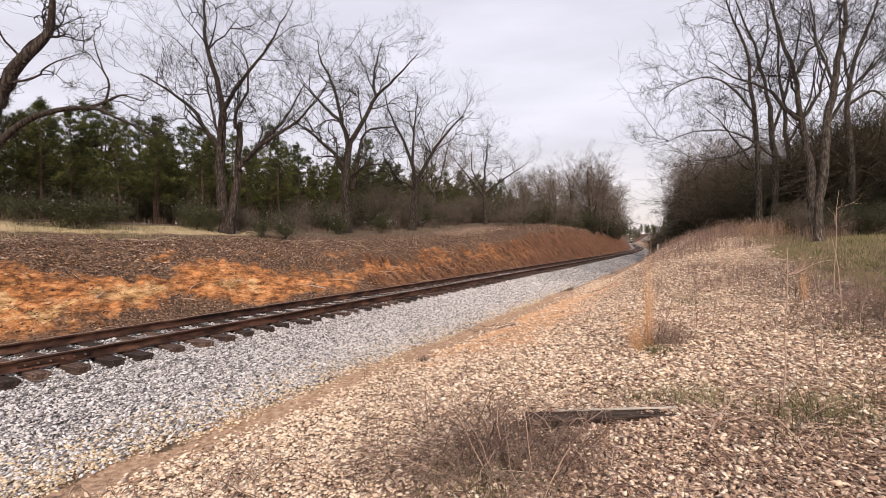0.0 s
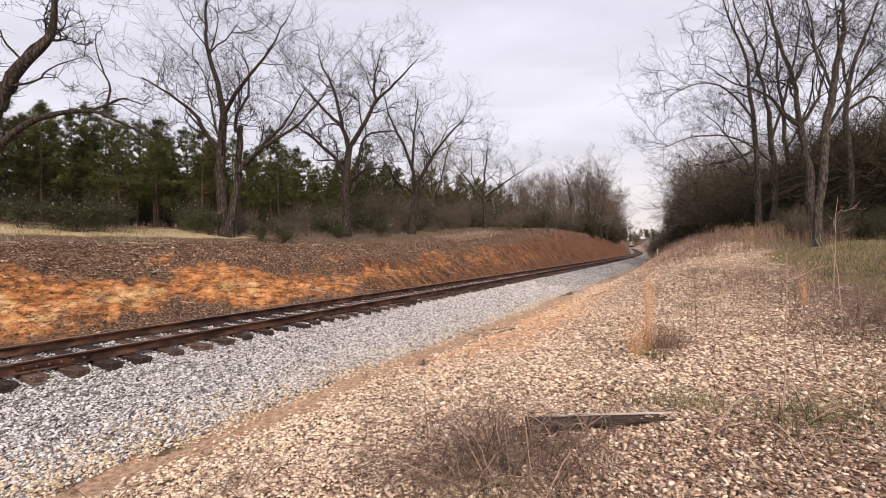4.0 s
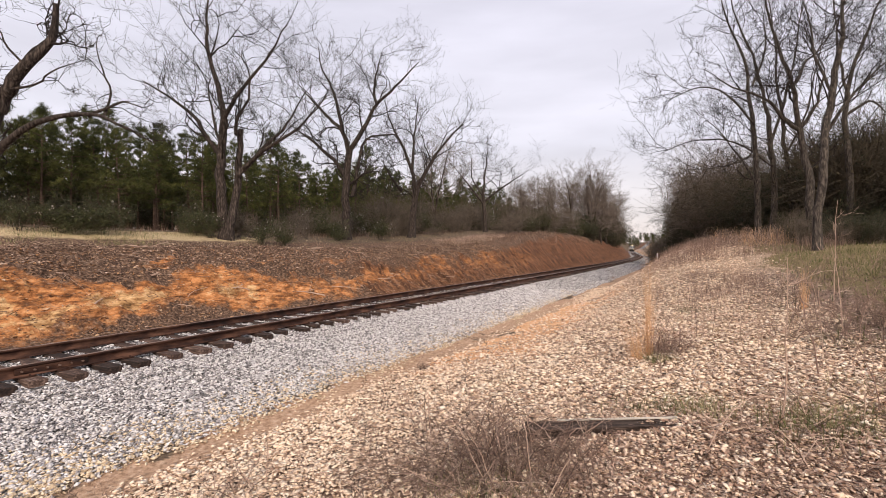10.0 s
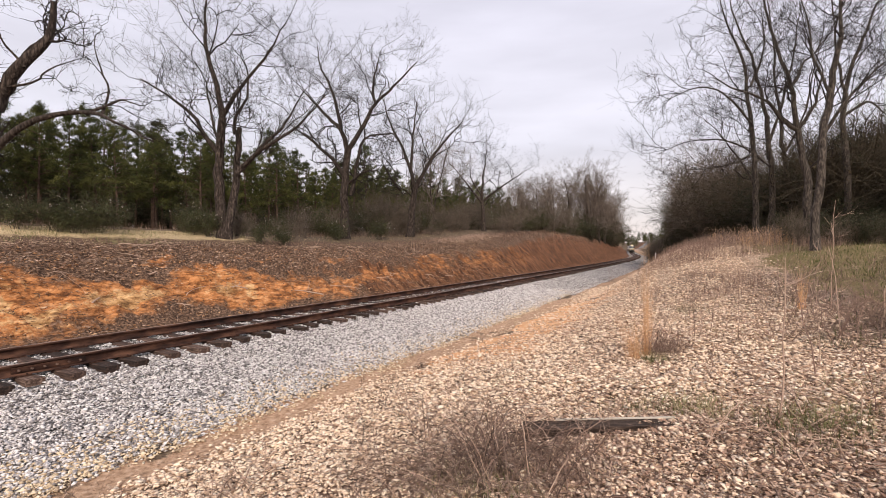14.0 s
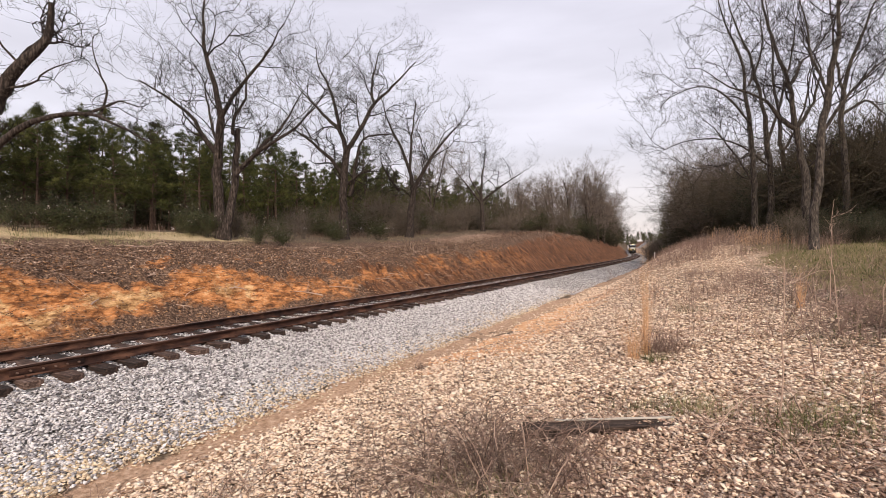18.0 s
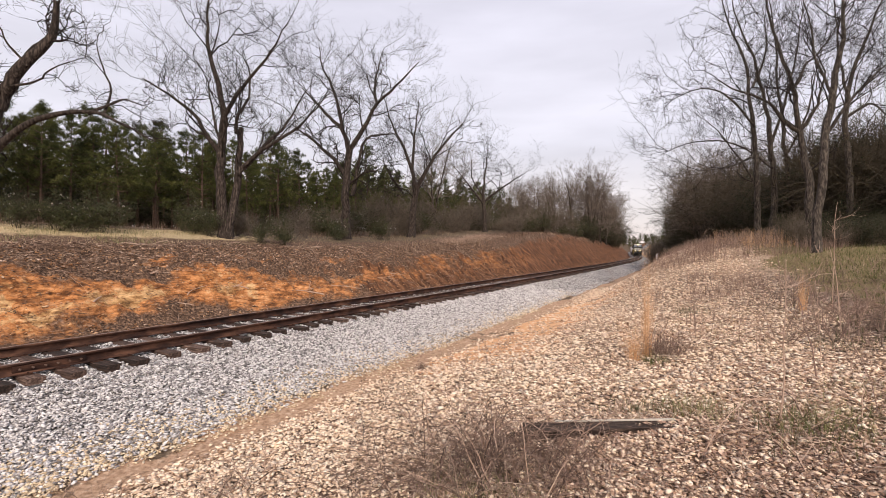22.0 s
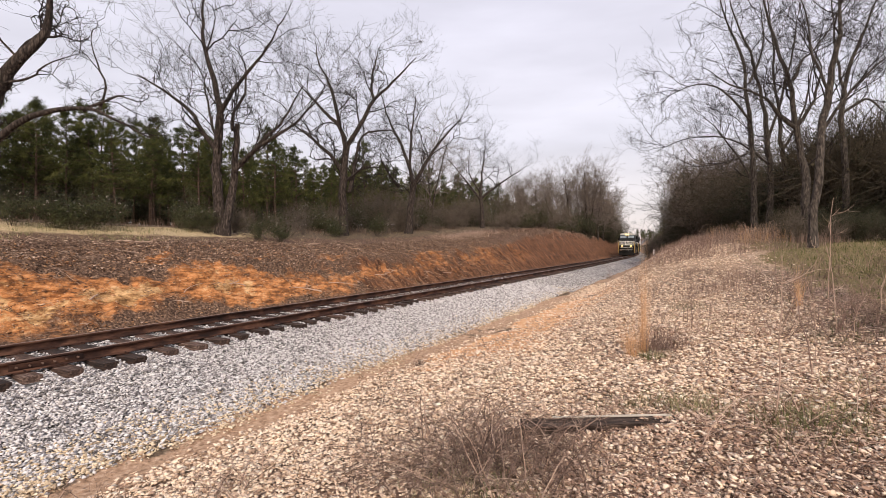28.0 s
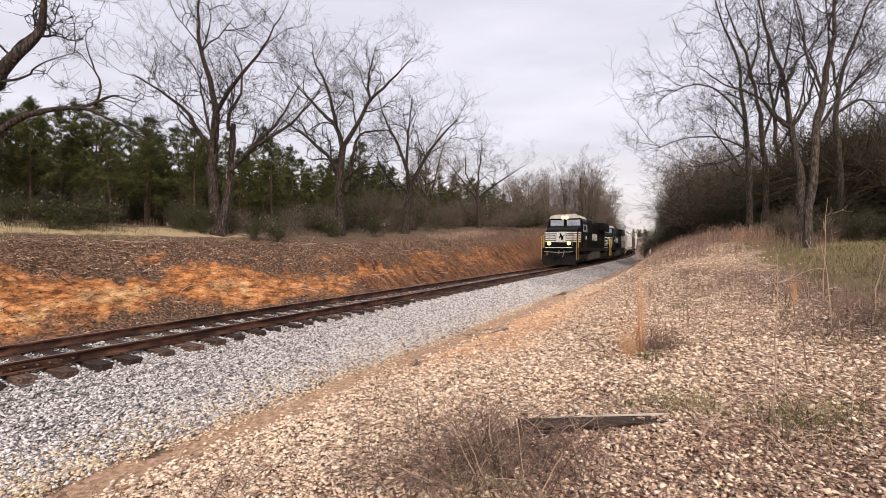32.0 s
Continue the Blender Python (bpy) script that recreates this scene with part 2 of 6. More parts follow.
def smooth(a, b, x):
    t = np.clip((np.asarray(x, float) - a) / (b - a), 0, 1)
    return t * t * (3 - 2 * t)


def mesh_of(name, verts, faces, material, shade=False):
    """A mesh from an array of vertices and one of triangles or quads."""
    verts, faces = np.asarray(verts, np.float32), np.asarray(faces, np.int32)
    me = bpy.data.meshes.new(name)
    k = faces.shape[1]
    me.vertices.add(len(verts))
    me.vertices.foreach_set("co", verts.ravel())
    me.loops.add(faces.size)
    me.loops.foreach_set("vertex_index", faces.ravel())
    me.polygons.add(len(faces))
    me.polygons.foreach_set("loop_start", np.arange(len(faces), dtype=np.int32) * k)
    me.polygons.foreach_set("loop_total", np.full(len(faces), k, np.int32))
    if shade:
        me.polygons.foreach_set("use_smooth", np.ones(len(faces), bool))
    me.materials.append(material)
    me.update(calc_edges=True)
    return me


def child(name, data, parent, label=""):
    ob = new(name, data)
    ob.parent = parent
    if label:
        ob["label"] = label
    return ob


def part(name, bm, material, parent, label=""):
    """One bmesh as one mesh object under a thing or part."""
    me = bpy.data.meshes.new(name)
    bm.to_mesh(me)
    bm.free()
    me.materials.append(material)
    return child(name, me, parent, label)


def box(bm, x0, x1, y0, y1, z0, z1, bevel=0.0):
    made = bmesh.ops.create_cube(bm, size=1, matrix=Matrix.Translation(((x0 + x1) / 2, (y0 + y1) / 2, (z0 + z1) / 2)) @ Matrix.Diagonal((x1 - x0, y1 - y0, z1 - z0, 1)))
    if bevel:
        edges = list({e for v in made["verts"] for e in v.link_edges})
        bmesh.ops.bevel(bm, geom=edges, offset=bevel, segments=2, affect="EDGES", profile=0.6)
    return bm


def boxes(*rows, bevel=0.0):
    bm = bmesh.new()
    for r in rows:
        box(bm, *r, bevel=bevel)
    return bm


def rod(bm, a, b, r, sides=8):
    a, b = Vector(a), Vector(b)
    turn = (b - a).to_track_quat("Z", "Y").to_matrix().to_4x4()
    bmesh.ops.create_cone(bm, cap_ends=True, segments=sides, radius1=r, radius2=r, depth=(b - a).length, matrix=Matrix.Translation((a + b) / 2) @ turn)
    return bm


def rods(pairs, r, sides=8):
    bm = bmesh.new()
    for a, b in pairs:
        rod(bm, a, b, r, sides)
    return bm


def prism(bm, outline, y0, y1):
    """An outline in x and z, drawn out along y."""
    lo = [bm.verts.new((x, y0, z)) for x, z in outline]
    hi = [bm.verts.new((x, y1, z)) for x, z in outline]
    n = len(outline)
    bm.faces.new(lo)
    bm.faces.new(hi[::-1])
    for i in range(n):
        bm.faces.new((lo[i], hi[i], hi[(i + 1) % n], lo[(i + 1) % n]))
    bmesh.ops.recalc_face_normals(bm, faces=bm.faces)
    return bm


# ---- lie of the land ----
def track_x(y):
    """The track's centre line, which runs straight past and then bends away to the west."""
    y = np.asarray(y, float)
    c = np.clip(y - 45, 0, 160)
    return -9.28 - 0.02 * y - c * c / 2900 - np.clip(y - 205, 0, None) * (160 / 1450)


def track_z(y):
    return 1.6 * smooth(230, 480, y)


LEFT_U = [-400, -60, -40, -20, -14, -10, -8, -6, -4.4, -3.8, -3.3, -2.5, -1.4, 0]
LEFT_NEAR = [5.0, 4.2, 3.4, 2.95, 2.5, 1.78, 1.45, 0.93, 0.0, -0.42, -0.55, -0.52, -0.205, -0.205]
LEFT_FAR = [7.0, 6.0, 5.4, 5.0, 4.8, 4.5, 4.1, 2.6, 0.5, -0.25, -0.5, -0.52, -0.205, -0.205]
RIGHT_U = [0, 0.75, 1.0, 1.4, 2.4, 3.5, 4.2, 5.2, 6.5, 8, 9.3, 11, 14, 18, 24, 60, 400]
RIGHT_NEAR = [-0.205, -0.22, -0.27, -0.30, -0.50, -0.70, -0.74, -0.58, -0.30, -0.06, 0.08, 0.28, 0.85, 1.45, 1.75, 2.2, 3.0]
RIGHT_FAR = [-0.205, -0.22, -0.27, -0.30, -0.48, -0.62, -0.62, -0.50, 0.25, 1.38, 2.05, 2.3, 2.3, 2.3, 2.4, 2.8, 3.4]


def land(x, y, fine=True):
    x, y = np.asarray(x, float), np.asarray(y, float)
    u = x - track_x(y)
    b, c = smooth(22, 72, y), smooth(13, 33, y)
    left = np.interp(u, LEFT_U, LEFT_NEAR) * (1 - b) + np.interp(u, LEFT_U, LEFT_FAR) * b
    right = np.interp(u, RIGHT_U, RIGHT_NEAR) * (1 - c) + np.interp(u, RIGHT_U, RIGHT_FAR) * c
    z = np.where(u < 0, left, right) + track_z(y) + 13 * smooth(690, 900, y)
    rough = smooth(2.6, 5.0, np.abs(u))
    z = z + rough * (0.16 * (fbm(x * 0.45, y * 0.45, 3, 3) - 0.5))
    if fine:
        bank = smooth(-3.6, -4.4, u) * (1 - smooth(-8.5, -11, u))
        gully = np.abs(fbm(y * 0.9 + 0.3 * u, u * 0.25, 4, 9) - 0.5) * 2
        ledge = 1 - np.abs(fbm(x * 1.7 + 5, y * 1.2, 4, 21) - 0.5) * 3.2
        clod = fbm(x * 5.5, y * 5.5, 3, 27) - 0.5
        # a broken scarp where the litter ends and bare clay begins
        lip = u + 0.9 * (fbm(y * 0.6, u * 0.2, 4, 51) - 0.5) + 1.2 * smooth(20, 60, y)
        z = z + 0.26 * (1 - 0.5 * smooth(24, 60, y)) * smooth(-5.25, -5.5, lip) * (1 - smooth(-5.8, -7.6, lip)) * smooth(0.30, 0.55, fbm(y * 0.35 + 3, u * 0.1, 3, 53))
        z = z + bank * (0.26 * (gully - 0.25) + 0.30 * (ledge - 0.45) + 0.22 * clod) + rough * 0.05 * (fbm(x * 2.2, y * 2.2, 3, 5) - 0.5)
    return z


def zone(a, b, c, d, u):
    """1 between b and c, falling to 0 at a and d."""
    return smooth(a, b, u) * (1 - smooth(c, d, u))


def ground_sheet():
    us = np.concatenate([-np.geomspace(11.2, 1500, 34)[::-1], np.arange(-11, -2.4, 0.09), np.arange(-2.4, 13, 0.16), np.geomspace(13.1, 1500, 34)])
    ys = np.concatenate([-np.geomspace(7, 500, 18)[::-1], np.arange(-6.8, 0, 0.25), np.arange(0, 28, 0.1), np.arange(28, 44, 0.25), np.geomspace(44.3, 3000, 130)])
    yy, uu = np.meshgrid(ys, us, indexing="ij")
    xx = uu + track_x(np.clip(yy, -40, 600))
    zz = land(xx, yy)
    nu, ny = len(us), len(ys)
    idx = np.arange(nu * ny).reshape(ny, nu)
    quads = np.stack([idx[:-1, :-1], idx[:-1, 1:], idx[1:, 1:], idx[1:, :-1]], -1).reshape(-1, 4)
    me = mesh_of("ground", np.stack([xx, yy, zz], -1).reshape(-1, 3), quads, M_GROUND, True)
    u, y = uu.ravel(), yy.ravel()
    x = xx.ravel()
    wob = (fbm(x * 0.5, y * 0.5, 4, 31) - 0.5) * 2
    far = smooth(22, 72, y)
    top = -5.3 - 2.2 * far
    slide = fbm(y * 0.33 + 0.12 * u, u * 0.16, 4, 41) - 0.5
    ochre = fbm(x * 0.7, y * 0.7, 3, 61) - 0.5
    ledge = fbm(y * 0.22 + 5, u * 1.1, 4, 43) - 0.5

    def blot(cy, ry, cu, ru):
        """A bare patch of the bank's face, with a ragged edge."""
        return np.exp(-(((y - cy + 1.2 * slide * 2) / ry) ** 2 + ((u - cu + 0.7 * wob) / ru) ** 2) ** 2)

    upper = 0.75 * blot(9.6, 1.0, -6.7, 0.4) + 0.7 * blot(13.4, 1.5, -6.5, 0.45) + 0.6 * blot(18.2, 1.8, -6.4, 0.45) + 0.6 * blot(6.2, 0.9, -6.4, 0.3)
    faces = upper + blot(3.6, 3.6, -4.7, 1.5) + blot(7.6, 1.3, -4.6, 0.8) + blot(11.0, 2.6, -4.8, 0.95) + 0.7 * blot(15.5, 2.6, -4.5, 0.8) + 0.6 * blot(20.5, 3.0, -4.7, 0.8) + 0.55 * blot(28, 5, -5.2, 1.2) + 0.5 * blot(40, 8, -5.6, 1.6)
    fields = {
        "ballast": zone(-2.9, -2.2, 3.35, 3.8, u + 0.25 * wob),
        "clay": np.clip(faces, 0, 1) * (0.55 + 0.45 * smooth(-0.12, 0.10, ledge + 0.5 * slide)),
        "ochre": 0.95 * blot(4.0, 2.9, -4.6, 1.25) * (0.35 + 0.65 * smooth(-0.10, 0.08, ochre)) + 0.6 * blot(7.9, 0.9, -4.5, 0.55) + 0.35 * blot(11.2, 1.3, -4.75, 0.6),
        "redclay": zone(top - 1.2, top + 0.6, -2.9, -2.3, u + 1.2 * wob + 1.2 * slide) * smooth(12, 24, y + 6 * wob),
        "sand": zone(3.5, 3.85, 4.5, 5.0, u + 0.4 * wob - 0.4 * smooth(10, 30, y)) * (0.5 + 0.5 * smooth(-0.25, 0.25, wob + 0.1)),
        "rust": zone(3.7, 4.2, 6.2, 7.4, u + 0.9 * wob) * smooth(5.5, 9, y) * (1 - 0.6 * smooth(18, 26, y)) * smooth(-0.55, -0.05, wob),
        "litter": zone(-13.0, -11.0, -3.2, -2.2, u + 0.7 * wob),
        "straw": zone(-17, -15.0, -10.1, -9.3, u + 0.6 * wob) * (1 - 0.85 * smooth(12, 20, y)),
        "duff": zone(5.0, 6.5, 40, 60, u + 1.0 * wob) * smooth(9, 15, y + 2.5 * wob),
        "gravel": zone(4.2, 5.0, 11.2, 14.0, u + 1.2 * wob) * (1 - 0.75 * smooth(13, 24, y + 3 * wob)),
        # dark leaf mould; the round blot paints the shadow under the bramble
        "mould": np.maximum(1.15 * np.exp(-((x + 1.4) ** 2 + (y - 3.1) ** 2) / 1.5), 0.9 * smooth(8.2, 9.8, u) * (1 - smooth(4.4, 6.0, y))) + 0.25 * smooth(8, 11, u) * (y < 14),
        "turf": zone(10.6, 13.5, 60, 90, u + 1.8 * wob) * smooth(6, 14, y),
    }
    for name, values in fields.items():
        at = me.attributes.new(name, "FLOAT", "POINT")
        at.data.foreach_set("value", np.clip(values, 0, 1).astype(np.float32))
    return tagged(new("ground", me), "clay, gravel and leaf-strewn ground of a railway cutting", "ground", kind="structure")


def ground_material():
    m = bpy.data.materials.new("cutting_ground")
    m.use_nodes = True
    n, l = m.node_tree.nodes, m.node_tree.links
    b = n["Principled BSDF"]
    b.inputs["Roughness"].default_value = 0.95
    b.inputs["Specular IOR Level"].default_value = 0.15
    c = n.new("ShaderNodeTexCoord")

    def noise_of(scale, detail=8, rough=0.6, stretch=None):
        t = n.new("ShaderNodeTexNoise")
        t.inputs["Scale"].default_value, t.inputs["Detail"].default_value, t.inputs["Roughness"].default_value = scale, detail, rough
        vec = c.outputs["Object"]
        if stretch:
            mp = n.new("ShaderNodeMapping")
            mp.inputs["Scale"].default_value = stretch
            l.new(vec, mp.inputs["Vector"])
            vec = mp.outputs[0]
        l.new(vec, t.inputs["Vector"])
        return t.outputs["Fac"]

    def ramp_of(fac, stops):
        r = n.new("ShaderNodeValToRGB")
        e = r.color_ramp.elements
        e[0].position, e[0].color = stops[0][0], (*stops[0][1], 1)
        e[1].position, e[1].color = stops[-1][0], (*stops[-1][1], 1)
        for p, col in stops[1:-1]:
            e.new(p).color = (*col, 1)
        l.new(fac, r.inputs["Fac"])
        return r.outputs["Color"]

    fine, crumb = noise_of(14.0), noise_of(3.5, 14, 0.78)
    layer = noise_of(2.6, 13, 0.72, (1.0, 0.75, 2.8))
    rill = noise_of(1.0, 10, 0.66, (0.9, 3.4, 0.9))
    speck = n.new("ShaderNodeTexVoronoi")
    speck.inputs["Scale"].default_value = 19.0
    l.new(c.outputs["Object"], speck.inputs["Vector"])
    cell = n.new("ShaderNodeSeparateColor")
    l.new(speck.outputs["Color"], cell.inputs[0])
    stone = cell.outputs[0]
    colour = ramp_of(fine, [(0.3, (0.06, 0.042, 0.03)), (0.5, (0.13, 0.092, 0.062)), (0.7, (0.22, 0.17, 0.11))])
    layers = (
        ("straw", ramp_of(fine, [(0.3, (0.24, 0.17, 0.085)), (0.5, (0.52, 0.40, 0.23)), (0.7, (0.68, 0.56, 0.37))])),
        ("litter", ramp_of(fine, [(0.34, (0.030, 0.019, 0.013)), (0.5, (0.115, 0.070, 0.047)), (0.66, (0.33, 0.215, 0.145))])),
        ("redclay", ramp_of(rill, [(0.34, (0.045, 0.022, 0.013)), (0.46, (0.10, 0.048, 0.027)), (0.57, (0.21, 0.098, 0.050)), (0.70, (0.40, 0.22, 0.12))])),
        ("duff", ramp_of(fine, [(0.3, (0.15, 0.10, 0.067)), (0.5, (0.42, 0.30, 0.21)), (0.7, (0.70, 0.55, 0.41))])),
        ("turf", ramp_of(fine, [(0.3, (0.10, 0.075, 0.035)), (0.5, (0.17, 0.14, 0.06)), (0.7, (0.30, 0.23, 0.13))])),
        # darker than the stones on it: the shade in their gaps is painted
        ("gravel", ramp_of(stone, [(0.0, (0.06, 0.038, 0.028)), (0.5, (0.20, 0.138, 0.10)), (1.0, (0.60, 0.46, 0.355))])),
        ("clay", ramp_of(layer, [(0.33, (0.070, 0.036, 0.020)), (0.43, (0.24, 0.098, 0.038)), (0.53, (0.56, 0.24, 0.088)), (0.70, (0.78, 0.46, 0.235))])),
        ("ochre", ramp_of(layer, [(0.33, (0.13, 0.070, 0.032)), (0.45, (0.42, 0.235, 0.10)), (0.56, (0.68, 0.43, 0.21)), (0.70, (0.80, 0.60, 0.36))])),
        ("rust", ramp_of(crumb, [(0.3, (0.52, 0.27, 0.13)), (0.5, (0.74, 0.43, 0.23)), (0.7, (0.80, 0.57, 0.37))])),
        # leaf mould colour, also used for the painted bramble shadow
        ("mould", ramp_of(fine, [(0.3, (0.05, 0.030, 0.022)), (0.5, (0.23, 0.15, 0.108)), (0.7, (0.52, 0.38, 0.285))])),
        ("sand", ramp_of(fine, [(0.3, (0.24, 0.145, 0.088)), (0.5, (0.47, 0.305, 0.195)), (0.7, (0.66, 0.48, 0.345))])),
        # likewise darkened, so gaps in the ballast carry painted shade
        ("ballast", ramp_of(stone, [(0.0, (0.04, 0.037, 0.035)), (0.5, (0.19, 0.18, 0.17)), (1.0, (0.56, 0.54, 0.52))])),
    )
    # crevice shade painted as dark wandering lines in the clay colours
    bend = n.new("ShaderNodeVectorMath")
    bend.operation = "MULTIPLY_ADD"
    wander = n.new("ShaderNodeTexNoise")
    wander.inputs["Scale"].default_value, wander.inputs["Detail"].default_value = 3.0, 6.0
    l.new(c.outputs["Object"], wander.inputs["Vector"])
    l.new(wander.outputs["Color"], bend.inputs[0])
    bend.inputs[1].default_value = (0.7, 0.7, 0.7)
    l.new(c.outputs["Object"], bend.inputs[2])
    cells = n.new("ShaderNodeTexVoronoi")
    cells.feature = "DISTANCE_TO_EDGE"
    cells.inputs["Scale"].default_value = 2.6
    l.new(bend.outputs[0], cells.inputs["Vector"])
    crack_shade = ramp_of(cells.outputs["Distance"], [(0.0, (0.26, 0.20, 0.16)), (0.05, (0.72, 0.68, 0.64)), (0.13, (1.0, 1.0, 1.0))])

    def crack_shaded(col):
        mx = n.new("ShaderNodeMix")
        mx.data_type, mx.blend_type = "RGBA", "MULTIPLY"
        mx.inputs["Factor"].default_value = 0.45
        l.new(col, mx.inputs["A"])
        l.new(crack_shade, mx.inputs["B"])
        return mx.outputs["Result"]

    edge = noise_of(2.2, 12, 0.74)
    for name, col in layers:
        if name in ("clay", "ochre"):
            col = crack_shaded(col)
        a = n.new("ShaderNodeAttribute")
        a.attribute_name = name
        add = n.new("ShaderNodeMath")
        add.operation = "MULTIPLY_ADD"
        l.new(edge, add.inputs[0])
        add.inputs[1].default_value = 2.2 if name in ("clay", "redclay", "ochre", "rust", "sand", "mould", "turf", "straw") else 1.0
        l.new(a.outputs["Fac"], add.inputs[2])
        mr = n.new("ShaderNodeMapRange")
        low = 1.45 if add.inputs[1].default_value > 2 else 0.86
        mr.inputs["From Min"].default_value, mr.inputs["From Max"].default_value = low, low + ((0.40 if name in ("clay", "redclay") else 0.16) if low > 1 else 0.28)
        l.new(add.outputs[0], mr.inputs["Value"])
        mx = n.new("ShaderNodeMix")
        mx.data_type = "RGBA"
        l.new(mr.outputs["Result"], mx.inputs["Factor"])
        l.new(colour, mx.inputs["A"])
        l.new(col, mx.inputs["B"])
        colour = mx.outputs["Result"]
    l.new(colour, b.inputs["Base Color"])
    bp = n.new("ShaderNodeBump")
    bp.inputs["Strength"].default_value, bp.inputs["Distance"].default_value = 0.9, 0.08
    l.new(layer, bp.inputs["Height"])
    bp2 = n.new("ShaderNodeBump")
    bp2.inputs["Strength"].default_value, bp2.inputs["Distance"].default_value = 0.35, 0.03
    l.new(speck.outputs["Distance"], bp2.inputs["Height"])
    l.new(bp.outputs["Normal"], bp2.inputs["Normal"])
    l.new(bp2.outputs["Normal"], b.inputs["Normal"])
    return m


M_GROUND = ground_material()
ground_sheet()


# ---- the track ----
RAIL_PROFILE = [(-0.036, 0.0), (0.036, 0.0), (0.037, -0.030), (0.012, -0.043), (0.009, -0.120), (0.030, -0.140), (0.076, -0.150), (0.076, -0.162),
                (-0.076, -0.162), (-0.076, -0.150), (-0.030, -0.140), (-0.009, -0.120), (-0.012, -0.043), (-0.037, -0.030)]


def along(y):
    """The place on the track's centre line and its heading, in degrees to the left."""
    x = float(track_x(y))
    return x, float(track_z(y)), math.degrees(math.atan(float(track_x(y - 0.5) - track_x(y + 0.5))))


def rail(side):
    ys = np.concatenate([np.arange(-30, 60, 1.0), np.arange(60, 640, 5.0)])
    prof = np.array(RAIL_PROFILE)
    cx, cz = track_x(ys) + side * 0.7535, track_z(ys)
    verts = np.stack([cx[:, None] + prof[None, :, 0], np.repeat(ys[:, None], len(prof), 1), cz[:, None] + prof[None, :, 1]], -1)
    k, n = len(prof), len(ys)
    idx = np.arange(k * n).reshape(n, k)
    nxt = np.roll(idx, -1, 1)
    quads = np.stack([idx[:-1], nxt[:-1], nxt[1:], idx[1:]], -1).reshape(-1, 4)
    me = mesh_of("rail", verts.reshape(-1, 3), quads[:, ::-1], M_RAIL)
    me.materials.append(M_RAILTOP)
    which = np.tile(np.arange(k), n - 1)
    me.polygons.foreach_set("material_index", (which == 0).astype(np.int32))
    return me


# where the ties lie along the track, uneven where the camera sees them best, and how far each sticks out
rng = random.Random(4)
TIE_Y = [-8.0 + i * 0.497 + rng.uniform(-0.035, 0.035) for i in range(700)]
TIE_Y[21:30] = [2.45, 2.86, 3.32, 3.78, 4.22, 4.82, 5.31, 5.83, 6.37]
TIE_OUT = [rng.uniform(-0.10, 0.06) for i in range(700)]
TIE_OUT[21:30] = [0.0, -0.15, 0.0, 0.03, 0.03, 0.0, 0.06, 0.03, -0.1]


def tie_mesh(seed):
    rng = random.Random(seed)
    bm = boxes((-1.25, 1.25, -0.115, 0.115, -0.355, -0.175))
    bmesh.ops.subdivide_edges(bm, edges=[e for e in bm.edges if abs(e.verts[0].co.x - e.verts[1].co.x) > 1], cuts=9)
    for v in bm.verts:
        end = abs(v.co.x) > 1.2
        v.co += Vector((rng.uniform(-0.025, 0.025) if end else 0, rng.uniform(-0.010, 0.010), rng.uniform(-0.012, 0.004) if end and v.co.z > -0.2 else rng.uniform(-0.007, 0.004)))
    bmesh.ops.bevel(bm, geom=[e for e in bm.edges if e.calc_face_angle(0) > 0.9], offset=0.010, segments=1, affect="EDGES")
    me = bpy.data.meshes.new("tie")
    bm.to_mesh(me)
    bm.free()
    me.materials.append(M_TIE)
    return me


track = tagged(new("railway_track"), "single railway track with rusty rails on dark timber ties", "railway track", kind="structure")
child("rail", rail(-1), track, "rusty brown steel rail")
child("rail", rail(1), track, "rusty brown steel rail")
tie_meshes = [tie_mesh(s) for s in range(7)]
plate_bm = boxes((-0.10, 0.10, -0.09, 0.09, -0.177, -0.160), (-0.095, -0.075, -0.05, -0.03, -0.165, -0.135), (0.075, 0.095, 0.03, 0.05, -0.165, -0.135), bevel=0.003)
plate_mesh = bpy.data.meshes.new("tie_plate")
plate_bm.to_mesh(plate_mesh)
plate_bm.free()
plate_mesh.materials.append(M_RAIL)
far_ties = []
for i in range(700):
    y = TIE_Y[i]
    x, z, turn = along(y)
    m = pose(x + TIE_OUT[i], y, z, rng.uniform(-0.6, 0.6), rng.uniform(-0.4, 0.4), turn + rng.uniform(-1.6, 1.6))
    if i < 300:
        ob = child("tie", tie_meshes[i % 7], track)
        ob.matrix_basis = m
        if 10 < i < 110:
            for side in (-1, 1):
                child("tie_plate", plate_mesh, track).matrix_basis = pose(x + side * 0.7535, y, z, 0, 0, turn)
    else:
        far_ties.append(m)
base = np.array([v.co[:] for v in tie_meshes[0].vertices])
faces = [[v for v in p.vertices] for p in tie_meshes[0].polygons]
verts = np.concatenate([base @ np.array(m.to_3x3()).T + np.array(m.translation) for m in far_ties])
me = bpy.data.meshes.new("far_ties")
me.from_pydata(verts.tolist(), [], [[v + k * len(base) for v in f] for k in range(len(far_ties)) for f in faces])
me.materials.append(M_TIE)
tagged(child("far_ties", me, track), kind="stuff")
# a bolted joint in the near rail
joint = part("joint_bar", boxes((0.011, 0.030, -0.46, 0.46, -0.135, -0.045), bevel=0.004), M_RAIL, track, "rusty bolted joint bar")
joint.matrix_basis = pose(float(track_x(3.2)) + 0.7535, 3.2, 0, 0, 0, 1.1)
